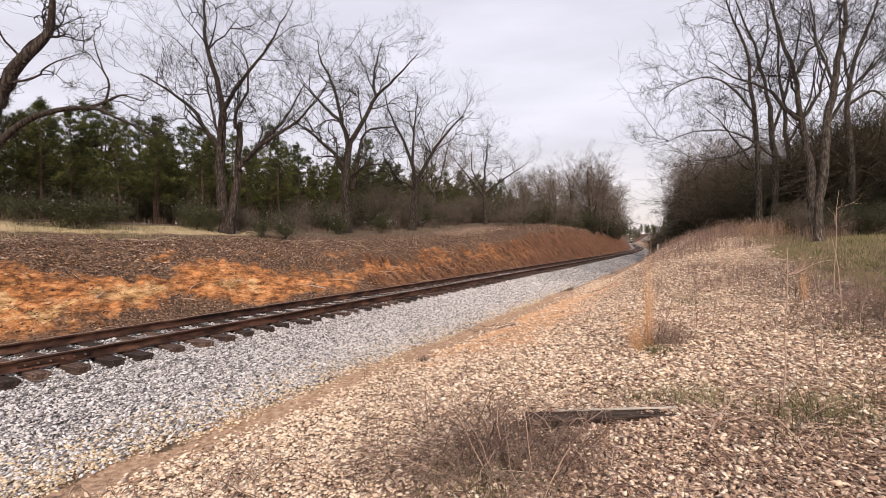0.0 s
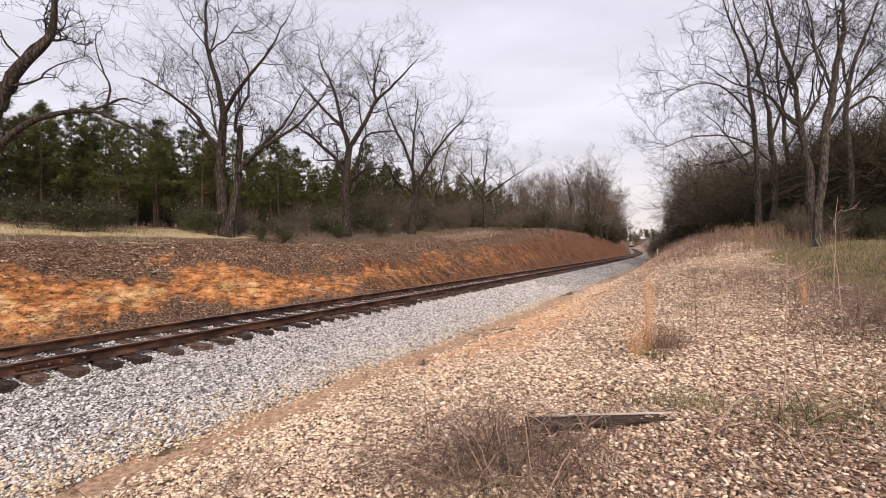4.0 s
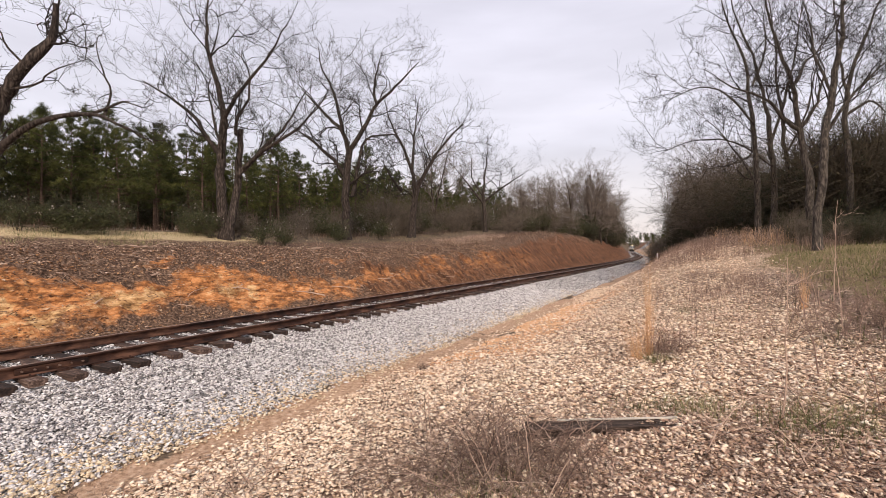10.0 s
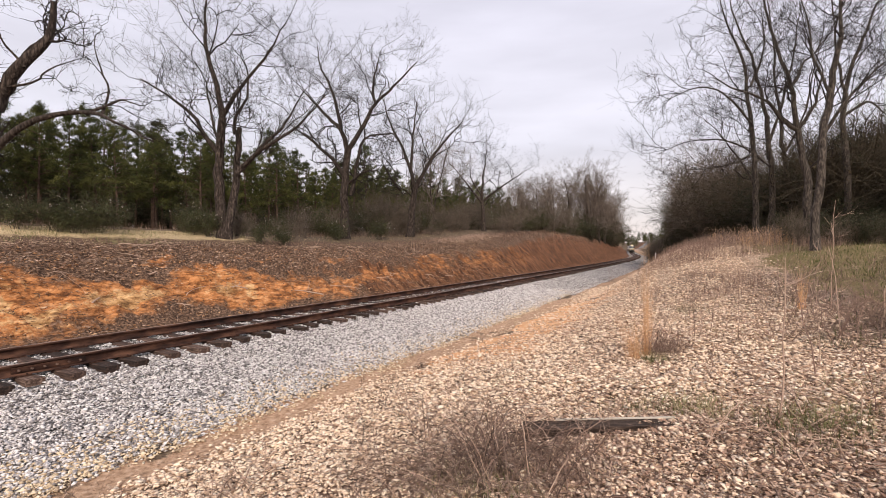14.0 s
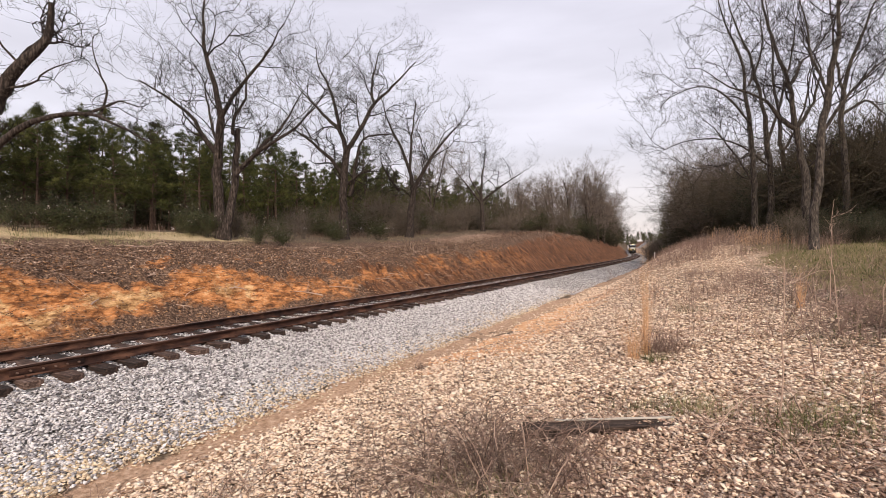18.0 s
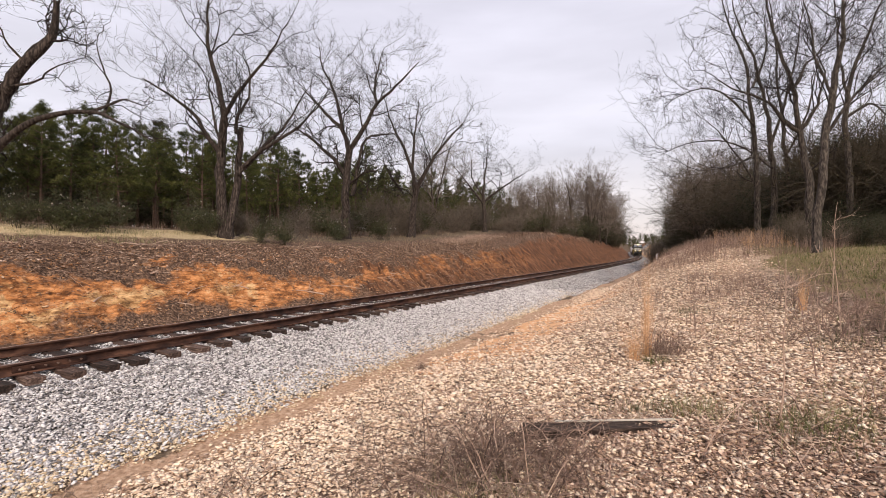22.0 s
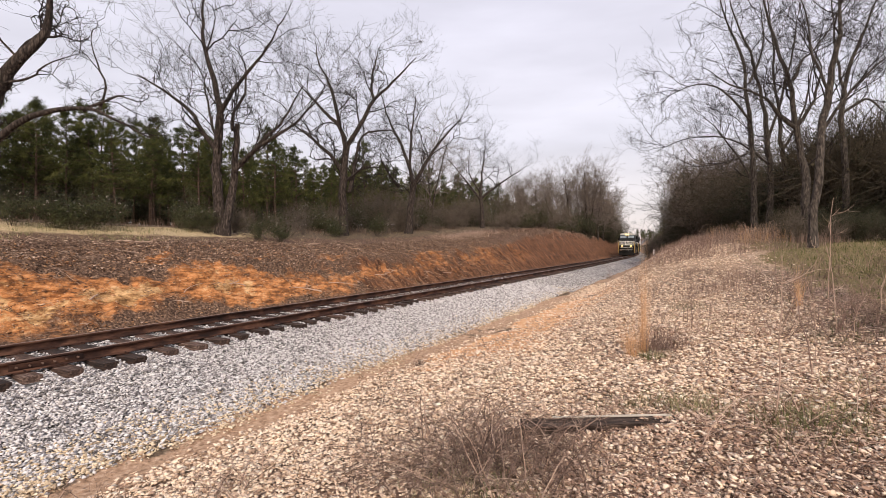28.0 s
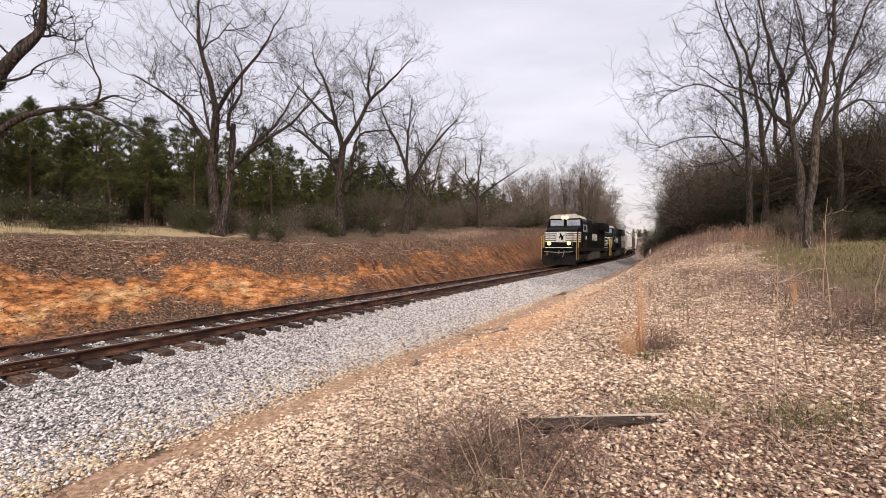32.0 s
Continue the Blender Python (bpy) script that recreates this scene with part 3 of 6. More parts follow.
for k in range(6):
    part("bolt", rods([((0.028, -0.38 + 0.152 * k, -0.09), (0.062, -0.38 + 0.152 * k, -0.09))], 0.016, 6), M_RAILTOP, joint)


# ---- loose stone ----
SHARD = np.array([(-1, 0, 0), (1, 0, 0), (0, -1, 0), (0, 1, 0), (0, 0, -1), (0, 0, 1)], float) * 0.95
SHARD_F = np.array([(0, 2, 5), (2, 1, 5), (1, 3, 5), (3, 0, 5), (2, 0, 4), (1, 2, 4), (3, 1, 4), (0, 3, 4)])


def spin(rs, n):
    """n random turns."""
    q = rs.normal(size=(n, 4))
    q /= np.linalg.norm(q, axis=1, keepdims=True)
    w, x, y, z = q.T
    return np.stack([1 - 2 * (y * y + z * z), 2 * (x * y - z * w), 2 * (x * z + y * w), 2 * (x * y + z * w), 1 - 2 * (x * x + z * z), 2 * (y * z - x * w),
                     2 * (x * z - y * w), 2 * (y * z + x * w), 1 - 2 * (x * x + y * y)], -1).reshape(-1, 3, 3)


def stones(name, x, y, size, material, label, seed, sink=0.25, flat=0.75):
    rs = np.random.RandomState(seed)
    n = len(x)
    # split shards: a broken-off top corner makes a slanting upper face
    shape = np.repeat(SHARD[None], n, 0) * rs.uniform(0.65, 1.25, (n, 6, 1))
    shape += rs.uniform(-0.30, 0.30, (n, 6, 3))
    shape[:, 5, :2] += rs.uniform(-0.75, 0.75, (n, 2))
    shape *= np.stack([rs.uniform(0.85, 1.45, n), rs.uniform(0.6, 1.0, n), rs.uniform(0.45, 0.95, n)], -1)[:, None]
    turn = spin(rs, n)
    lie = rs.uniform(0, 6.28, n)
    flatways = np.zeros((n, 3, 3))
    flatways[:, 0, 0], flatways[:, 0, 1], flatways[:, 1, 0], flatways[:, 1, 1], flatways[:, 2, 2] = np.cos(lie), -np.sin(lie), np.sin(lie), np.cos(lie), 1
    turn[rs.uniform(size=n) < 0.6] = 0
    turn = np.where(np.abs(turn).sum((1, 2))[:, None, None] > 0, turn, flatways)
    shape = np.einsum("nij,nkj->nki", turn, shape)
    shape[:, :, 2] *= flat
    z = land(x, y)
    verts = shape * (size * 0.5)[:, None, None] + np.stack([x, y, z + size * (0.5 - sink) * 0.6 + size * rs.uniform(-0.15, 0.35, n)], -1)[:, None, :]
    faces = SHARD_F[None] + (np.arange(n) * 6)[:, None, None]
    me = mesh_of(name, verts.reshape(-1, 3), faces.reshape(-1, 3), material)
    return tagged(new(name, me), label, "stones", kind="stuff")


def scatter(rs, n, u0, u1, y0, y1, power=1.0):
    """Places between two offsets from the track, thinning with distance along it."""
    y = y0 + (y1 - y0) * rs.uniform(0, 1, n) ** power
    return track_x(y) + rs.uniform(u0, u1, n), y


rs = np.random.RandomState(11)
def between_ties(y):
    """The distance along the track to the nearest tie."""
    ties = np.array(TIE_Y)
    i = np.clip(np.searchsorted(ties, y), 1, len(ties) - 1)
    return np.minimum(np.abs(y - ties[i]), np.abs(y - ties[i - 1]))


x, y = scatter(rs, 98000, 1.0, 3.9, 1.5, 25, 1.25)
keep = rs.uniform(size=len(x)) > smooth(3.2, 3.9, x - track_x(y) + 0.3 * (fbm(x, y, 3, 2) - 0.5)) * 0.85
keep &= (x - track_x(y) > 1.31) | (between_ties(y) > 0.14)
x, y = x[keep], y[keep]
stones("ballast_stones", x, y, (0.027 + 0.040 * rs.uniform(0, 1, len(x)) ** 1.3) * (1 + y / 50), M_BALLAST, "grey crushed-stone ballast beside the track", 1)
x, y = scatter(rs, 34000, -2.6, 1.3, 0.5, 30, 1.2)
keep = between_ties(y) > 0.125
x, y = x[keep], y[keep]
stones("crib_stones", x, y, rs.uniform(0.03, 0.062, len(x)), M_BALLAST, "grey ballast stones lying between the ties", 2)
x, y = scatter(rs, 9000, 0.86, 1.75, 1.6, 14, 1.2)
keep = (between_ties(y) > 0.13) | (x - track_x(y) > 1.5)
stones("shoulder_stones", x[keep], y[keep], rs.uniform(0.03, 0.066, int(keep.sum())), M_BALLAST, "grey ballast packed round the tie ends", 9, sink=-0.6)
x, y = scatter(rs, 15000, 1.2, 4.2, 24, 80, 1.3)
stones("far_ballast_stones", x, y, rs.uniform(0.06, 0.11, len(x)), M_BALLAST, "grey ballast further along the track", 3)


def around(rs, n, r0, r1, low=-76, high=22):
    """Places round the standpoint, thinning with distance; headings in degrees from north."""
    r = r0 + (r1 - r0) * rs.uniform(0, 1, n) ** 1.1
    a = np.radians(rs.uniform(low, high, n))
    return r * np.sin(a), r * np.cos(a)


x, y = around(rs, 400000, 1.8, 30)
u = x - track_x(y)
thin = fbm(x * 0.6, y * 0.6, 3, 8)
keep = (u > 4.52 + 0.5 * (thin - 0.5) + 0.14 * rs.normal(size=len(x))) & (rs.uniform(size=len(x)) < (0.72 + 0.4 * smooth(0.35, 0.55, thin)) * (1 - smooth(10.4, 12.6, u + 1.5 * (thin - 0.5))) * (1 - 0.50 * (smooth(8.2, 9.8, u) * (1 - smooth(4.4, 6.0, y)))))
keep &= rs.uniform(size=len(x)) > 0.36 * smooth(11, 17, np.hypot(x, y)) * smooth(5.5, 7.0, u) + 0.2 * smooth(14, 24, np.hypot(x, y))
keep &= rs.uniform(size=len(x)) > 0.6 * np.exp(-((x + 1.4) ** 2 + (y - 3.1) ** 2) / 1.0)
keep &= rs.uniform(size=len(x)) > 0.88 * zone(3.9, 4.4, 6.0, 7.2, u + 0.9 * (fbm(x * 0.5, y * 0.5, 4, 31) - 0.5) * 2) * smooth(6, 9.5, y) * (1 - smooth(17, 24, y))
x, y = x[keep], y[keep]
reach = np.hypot(x, y)
stones("gravel_stones", x, y, (0.022 + (0.042 + 0.022 * smooth(3.5, 6, reach)) * rs.uniform(0, 1, len(x)) ** 1.7) * (1 + np.clip(reach - 5, 0, 20) / 36), M_GRAVEL, "tan and pink weathered gravel on the slope", 5, sink=0.22, flat=0.6)
x, y = scatter(rs, 34000, 2.5, 4.4, 1.5, 26, 1.2)
keep = rs.uniform(size=len(x)) < zone(2.5, 3.6, 3.80, 4.05, x - track_x(y) + 0.7 * (fbm(x, y, 3, 12) - 0.5)) * (0.6 + 0.4 * smooth(0.38, 0.55, fbm(x * 0.5, y * 0.5, 2, 14)))
stones("stained_stones", x[keep], y[keep], rs.uniform(0.034, 0.068, int(keep.sum())), M_STAIN, "clay-stained yellowish ballast along the ditch", 8)
# crumbled bark, clods and pebbles on the clay bank
x, y = scatter(rs, 46000, -9.9, -2.4, 1, 40, 1.1)
u = x - track_x(y)
keep = rs.uniform(size=len(x)) < 0.34 + 0.7 * smooth(0.46, 0.58, fbm(y * 0.33 + 0.12 * u, u * 0.16, 4, 41) * -1 + 1.03) + 0.6 * smooth(-6, -8, u)
x, y = x[keep], y[keep]
stones("bank_debris", x, y, (0.016 + 0.07 * rs.uniform(0, 1, len(x)) ** 2), M_CHIP, "brown bark, clods and pebbles strewn on the bank", 6, sink=0.2, flat=0.55)
x, y = scatter(rs, 9000, -8.5, -2.6, 1, 40, 1.1)
stones("clay_clods", x, y, rs.uniform(0.03, 0.15, len(x)) * rs.uniform(0.5, 1, len(x)), M_CLOD, "orange and ochre clay clods on the bank", 7, sink=0.42, flat=0.6)



# ---- trees and brush ----
class Tubes:
    """Tapered tubes along lines, gathered into one mesh."""

    def __init__(self):
        self.v, self.f, self.n = [], [], 0

    def add(self, pts, rad, sides=3):
        pts, rad = np.asarray(pts, float), np.asarray(rad, float)
        tan = np.gradient(pts, axis=0)
        tan /= np.linalg.norm(tan, axis=1, keepdims=True) + 1e-9
        ref = np.array((0.31, 0.95, 0.05)) if abs(tan[:, 1].mean()) < 0.8 else np.array((1.0, 0.1, 0.0))
        a = np.cross(tan, ref)
        a /= np.linalg.norm(a, axis=1, keepdims=True) + 1e-9
        b = np.cross(tan, a)
        ang = np.arange(sides) * 2 * np.pi / sides
        ring = pts[:, None] + rad[:, None, None] * (np.cos(ang)[None, :, None] * a[:, None] + np.sin(ang)[None, :, None] * b[:, None])
        k = len(pts)
        idx = self.n + np.arange(k * sides).reshape(k, sides)
        nxt = np.roll(idx, -1, 1)
        self.v.append(ring.reshape(-1, 3))
        self.f.append(np.stack([idx[:-1], nxt[:-1], nxt[1:], idx[1:]], -1).reshape(-1, 4))
        self.n += k * sides

    def many(self, pts, rad, sides=3):
        """The same for many lines of equal length at once."""
        tan = np.gradient(pts, axis=1)
        tan /= np.linalg.norm(tan, axis=-1, keepdims=True) + 1e-9
        a = np.cross(tan, np.array((0.31, 0.90, 0.28)))
        a /= np.linalg.norm(a, axis=-1, keepdims=True) + 1e-9
        b = np.cross(tan, a)
        ang = np.arange(sides) * 2 * np.pi / sides
        ring = pts[:, :, None] + rad[:, :, None, None] * (np.cos(ang)[:, None] * a[:, :, None] + np.sin(ang)[:, None] * b[:, :, None])
        m, k = pts.shape[:2]
        idx = self.n + np.arange(m * k * sides).reshape(m, k, sides)
        nxt = np.roll(idx, -1, 2)
        self.v.append(ring.reshape(-1, 3))
        self.f.append(np.stack([idx[:, :-1], nxt[:, :-1], nxt[:, 1:], idx[:, 1:]], -1).reshape(-1, 4))
        self.n += m * k * sides

    def mesh(self, name, material, shade=True):
        return mesh_of(name, np.concatenate(self.v), np.concatenate(self.f), material, shade)


def resample(pts, n):
    pts = np.asarray(pts, float)
    d = np.r_[0, np.cumsum(np.linalg.norm(np.diff(pts, axis=0), axis=1))]
    # a soft curve through the points
    t = np.linspace(0, d[-1], n)
    out = np.stack([np.interp(t, d, pts[:, i]) for i in range(pts.shape[1])], -1)
    for _ in range(2):
        out[1:-1] = 0.25 * out[:-2] + 0.5 * out[1:-1] + 0.25 * out[2:]
    return out


def unit(v):
    return v / (np.linalg.norm(v, axis=-1, keepdims=True) + 1e-9)


def sprout(rs, tubes, start, way, length, radius, level, rise=0.12, crook=0.22, kids=(5, 5, 5), thin=0.0075):
    """Branches with their side branches, all of one order at a time; level 0 are the twigs."""
    start, way = np.asarray(start, float).reshape(-1, 3), unit(np.asarray(way, float).reshape(-1, 3))
    length, radius = np.asarray(length, float).ravel(), np.asarray(radius, float).ravel()
    while True:
        n = 5 if level else 4
        pts, d = [start], way
        for _ in range(n - 1):
            d = unit(d + rs.normal(0, crook, d.shape) + np.array([0, 0, rise * 0.6]))
            pts.append(pts[-1] + d * (length / (n - 1))[:, None])
        p = np.stack(pts, 1)
        taper = np.linspace(1, 0.35, n)
        tubes.many(p, np.maximum(radius[:, None] * taper, thin * 0.7), 5 if level >= 3 else 3)
        if level == 0:
            return
        k = kids[level - 1]
        f = rs.uniform(0.28, 1.0, (len(start), k)) * (n - 1)
        i = np.minimum(f.astype(int), n - 2)
        row = np.repeat(np.arange(len(start)), k)
        i, f = i.ravel(), f.ravel()
        seg = p[row, i + 1] - p[row, i]
        axis = unit(seg)
        side = rs.normal(0, 1, axis.shape) + np.array([0, 0, 0.25])
        side = unit(side - axis * (side * axis).sum(-1, keepdims=True))
        a = rs.uniform(0.45, 1.20, len(row))[:, None]
        start, way = p[row, i] + seg * (f - i)[:, None], axis * np.cos(a) + side * np.sin(a)
        length, radius = length[row] * rs.uniform(0.42, 0.88, len(row)), np.maximum(thin, radius[row] * 0.58)
        level -= 1


def limb_tree(name, at, limbs, seed, label, bark, turn=29.3, spread=2.4, group="", thick=0.85, full=8):
    """A bare tree: its main limbs as given, in the plane that faces south-east, with branches and twigs grown from them."""
    rs = np.random.RandomState(seed)
    tree = tagged(new(name), label, "tree", group)
    tree.matrix_basis = pose(*at, 0, 0, turn)
    twigs = Tubes()
    for k, (r0, r1, drift, line) in enumerate(limbs):
        stem = line[0][1] < 0.5
        n = max(6, 3 * len(line))
        p = resample([(x, 0.0, z) for x, z in line], n)
        f = np.linspace(0, 1, n)
        p[:, 1] += drift * f * 1.6 + 0.08 * np.sin(f * 9 + k)
        p[1:, 0] += rs.normal(0, 0.035, n - 1)
        rad = thick * (r0 + (r1 * (1.0 if stem else 0.55) - r0) * f)
        if stem:
            rad = rad * (1 + 0.35 * np.exp(-f * 14))
        tube = Tubes()
        tube.add(p, rad, 9)
        child("trunk" if stem else "limb", tube.mesh("limb", bark), tree)
        count = 3 if stem else full
        f0 = rs.uniform(0.6 if stem else 0.15, 1.0, count)
        f0[0] = 1.0
        i = np.minimum((f0 * (n - 1)).astype(int), n - 2)
        axis = unit(p[i + 1] - p[i])
        side = rs.normal(0, 1, axis.shape) + np.array([0, 0, 0.3])
        side = unit(side - axis * (side * axis).sum(-1, keepdims=True))
        a = rs.uniform(0.45, 1.0, count)[:, None]
        a[0] = 0.1
        sprout(rs, twigs, p[i], axis * np.cos(a) + side * np.sin(a), spread * rs.uniform(0.5, 1.15, count), np.maximum(0.020, rad[i] * (0.22 if stem else 0.44)), 3, 0.10, 0.34, kids=(4, 4, 3), thin=0.0062)
    child("crown", twigs.mesh("crown", M_TWIG), tree, "fine bare twigs")
    return tree


def bare_tree(name, at, height, seed, label, bark, spread=0.5, stems=1, kids=(3, 4, 4), group=""):
    """A bare tree of free growth."""
    rs = np.random.RandomState(seed)
    tree = tagged(new(name), label, "tree", group)
    tree.matrix_basis = pose(*at)
    twigs = Tubes()
    for s in range(stems):
        n = 9
        p = [np.array([*(rs.uniform(-0.15, 0.15, 2) * (stems - 1)), -0.2])]
        d = unit(np.array([*rs.uniform(-0.25, 0.25, 2), 1.0]))
        for i in range(n - 1):
            d = unit(d + np.array([*rs.normal(0, 0.09, 2), 0.03]))
            p.append(p[-1] + d * height * 0.8 / (n - 1))
        p = np.array(p)
        r0 = height * 0.015 / math.sqrt(stems)
        rad = np.linspace(r0, r0 * 0.2, n)
        tube = Tubes()
        tube.add(p, rad, 7)
        child("trunk", tube.mesh("trunk", bark), tree)
        f0 = rs.uniform(0.30, 1.0, 11)
        i = np.minimum((f0 * (n - 1)).astype(int), n - 2)
        side = unit(rs.normal(0, 1, (11, 3)) * np.array([1, 1, 0.3]) + np.array([0, 0, 0.35]))
        sprout(rs, twigs, p[i], side * 0.75 + np.array([0, 0, 0.55]), height * spread * rs.uniform(0.4, 0.75, 11) * (1.2 - 0.6 * f0), rad[i] * 0.6, 3, 0.1, 0.30, kids=kids, thin=0.013)
    child("crown", twigs.mesh("crown", M_TWIGPALE), tree, "fine bare twigs")
    return tree


def sprays(rs, centres, count, size, width, up=0.25):
    """Slim blades fanned round each centre, as triangles."""
    n = len(centres) * count
    c = np.repeat(np.asarray(centres), count, 0)
    d = rs.normal(size=(n, 3))
    d[:, 2] += up
    d /= np.linalg.norm(d, axis=1, keepdims=True)
    s = np.cross(d, rs.normal(size=(n, 3)))
    s /= np.linalg.norm(s, axis=1, keepdims=True) + 1e-9
    ln = (rs.uniform(0.6, 1.2, n) * size)[:, None]
    c = c + rs.normal(size=(n, 3)) * size * 0.25
    a, b = c - s * width, c + s * width
    tip = c + d * ln
    verts = np.stack([a, b, tip], 1).reshape(-1, 3)
    return verts, np.arange(n * 3).reshape(-1, 3)


def leaves(rs, centres, count, size, spread):
    """Small folded leaves round each centre, as quads."""
    n = len(centres) * count
    c = np.repeat(np.asarray(centres), count, 0) + rs.normal(size=(n, 3)) * spread
    d = rs.normal(size=(n, 3))
    d /= np.linalg.norm(d, axis=1, keepdims=True)
    s = np.cross(d, rs.normal(size=(n, 3)))
    s /= np.linalg.norm(s, axis=1, keepdims=True) + 1e-9
    ln = (rs.uniform(0.6, 1.3, n) * size)[:, None]
    verts = np.stack([c - d * ln, c + s * ln * 0.45, c + d * ln, c - s * ln * 0.45], 1).reshape(-1, 3)
    return verts, np.arange(n * 4).reshape(-1, 4)


def pine(at, height, seed, bare=0.28):
    rng, rs = random.Random(seed), np.random.RandomState(seed)
    tree = tagged(new("pine_tree"), "young dark green pine with a bare lower trunk in the plantation", "pine tree", "plantation pines")
    tree.matrix_basis = pose(*at)
    trunk = Tubes()
    trunk.add([(0, 0, -0.2), (0.05, 0, height * 0.4), (0, 0.06, height * 0.75), (0, 0, height)], [height * 0.012, height * 0.009, height * 0.005, 0.012], 6)
    centres = []
    z = height * bare
    while z < height * 0.99:
        f = (z / height - bare) / (1 - bare)
        reach = height * (0.23 * (1 - f) ** 0.75 + 0.03) * (1 if f > 0.12 else 0.8)
        for k in range(5):
            a = rng.uniform(0, 6.28)
            r = reach * rng.uniform(0.65, 1.15)
            tip = np.array([math.cos(a) * r, math.sin(a) * r, z + r * rng.uniform(0.05, 0.55)])
            root = np.array([0, 0, z])
            trunk.add([root, (root + tip) / 2 + (0, 0, 0.03), tip], [0.022, 0.014, 0.006], 3)
            for q in np.arange(0.45, 1.05, 0.18 if r > 1 else 0.3):
                centres.append(root + (tip - root) * q + np.array([rng.gauss(0, 0.07), rng.gauss(0, 0.07), rng.gauss(0.05, 0.06)]))
        z += height * 0.052 * rng.uniform(0.8, 1.25)
    for k in range(5):
        centres.append(np.array([rng.gauss(0, 0.05), rng.gauss(0, 0.05), height * (0.95 + 0.02 * k)]))
    # dead lower branches
    for k in range(9):
        a, zz = rng.uniform(0, 6.28), rng.uniform(0.06, bare + 0.05) * height
        trunk.add([(0, 0, zz), (math.cos(a) * 0.5, math.sin(a) * 0.5, zz + 0.05), (math.cos(a) * 1.1, math.sin(a) * 1.1, zz - 0.1)], [0.014, 0.009, 0.004], 3)
    child("trunk", trunk.mesh("trunk", M_PINETRUNK), tree)
    v, f = sprays(rs, centres, 32, 0.25, 0.015, 0.6)
    child("crown", mesh_of("crown", v, f, M_PINE), tree)
    return tree


def shrub(name, at, height, width, seed, label, leaf=None, twig=None, stems=16, density=7, leaf_size=0.06, group="", flowers=0):
    """A bush of many stems, bare or in leaf."""
    rng, rs = random.Random(seed), np.random.RandomState(seed)
    bush = tagged(new(name), label, "shrub", group)
    bush.matrix_basis = pose(*at)
    tubes = Tubes()
    a, lean = rs.uniform(0, 6.28, stems), rs.uniform(0.05, 0.9, stems) * width / height
    way = np.stack([np.cos(a) * lean, np.sin(a) * lean, np.ones(stems)], -1)
    root = np.stack([rs.normal(0, 0.12 * width, stems), rs.normal(0, 0.12 * width, stems), np.full(stems, -0.1)], -1)
    sprout(rs, tubes, root, way, height * rs.uniform(0.5, 0.92, stems), np.full(stems, 0.010 + 0.005 * height), 2, 0.05, 0.2, kids=(4, 5) if height < 4 else (4, 5), thin=0.006 if height < 4 else 0.012)
    verts = np.concatenate(tubes.v)
    child("tangle", tubes.mesh("tangle", twig or M_BRUSHTWIG), bush)
    if leaf:
        pick = verts[rs.randint(0, len(verts), 340 if height < 4 else 480)]
        pick = pick[pick[:, 2] > 0.12 * height]
        v, f = leaves(rs, pick, density, leaf_size, 0.10 + 0.02 * height)
        tagged(child("foliage", mesh_of("foliage", v, f, leaf), bush), kind="stuff")
    if flowers:
        pick = verts[verts[:, 2] > 0.6 * height]
        pick = pick[rs.randint(0, len(pick), flowers)]
        v, f = leaves(rs, pick, 5, 0.05, 0.05)
        tagged(child("seed_fluff", mesh_of("seed_fluff", v, f, M_FLOWER), bush, "pale fluffy seed heads"), kind="stuff")
    return bush


def on_land(x, y):
    return (x, y, float(land(x, y, False)) - 0.03)


def beside(u, y):
    return on_land(float(track_x(y)) + u, y)


def copies(things, places, seed, low=0.8, high=1.2):
    """Copies of a few kinds of thing set down at the given places, turned and scaled at random."""
    rng = random.Random(seed)
    for x, y, z in places:
        s = rng.uniform(low, high)
        copy_thing(rng.choice(things), pose(x, y, z, rng.uniform(-3, 3), rng.uniform(-3, 3), rng.uniform(0, 360)) @ Matrix.Diagonal((s, s, s * rng.uniform(0.9, 1.12), 1)))



# limbs of the bare trees: radii at both ends, drift in depth, and a line of (across, up) in metres
PECAN_A = [
    (0.36, 0.24, 0, [(-0.15, -0.15), (-0.28, 2.31), (-0.37, 4.46), (-0.22, 6.62)]),
    (0.2, 0.06, 0.8, [(-0.22, 6.62), (-0.71, 8.77), (-1.32, 10.31), (-1.63, 12.47), (-1.75, 14.93)]),
    (0.15, 0.05, -0.8, [(-0.18, 6.68), (0.22, 7.3), (1.39, 8.47), (2.92, 10.16), (3.69, 11.08)]),
    (0.16, 0.06, -0.5, [(-0.46, 4.71), (-1.54, 6.62), (-2.92, 7.7), (-4.09, 8.37)]),
    (0.3, 0.17, 0.3, [(0.12, -0.15), (0.18, 1.2), (0.40, 2.6), (0.52, 3.85), (0.52, 6.16)]),
    (0.12, 0.04, 1.0, [(0.52, 5.7), (0.31, 6.93), (0.92, 7.7), (0.77, 9.39), (0.0, 10.93)]),
    (0.16, 0.05, 0.6, [(0.62, 3.54), (1.69, 4.93), (2.92, 6.16), (3.54, 7.54), (3.91, 8.47)]),
    (0.15, 0.05, -1.0, [(0.71, 3.79), (2.16, 4.83), (3.69, 5.45), (5.08, 6.62), (5.76, 7.3)]),
    (0.1, 0.03, 1.5, [(-0.37, 4.93), (-0.92, 6.31), (-2.0, 9.08), (-2.92, 10.62)]),
]
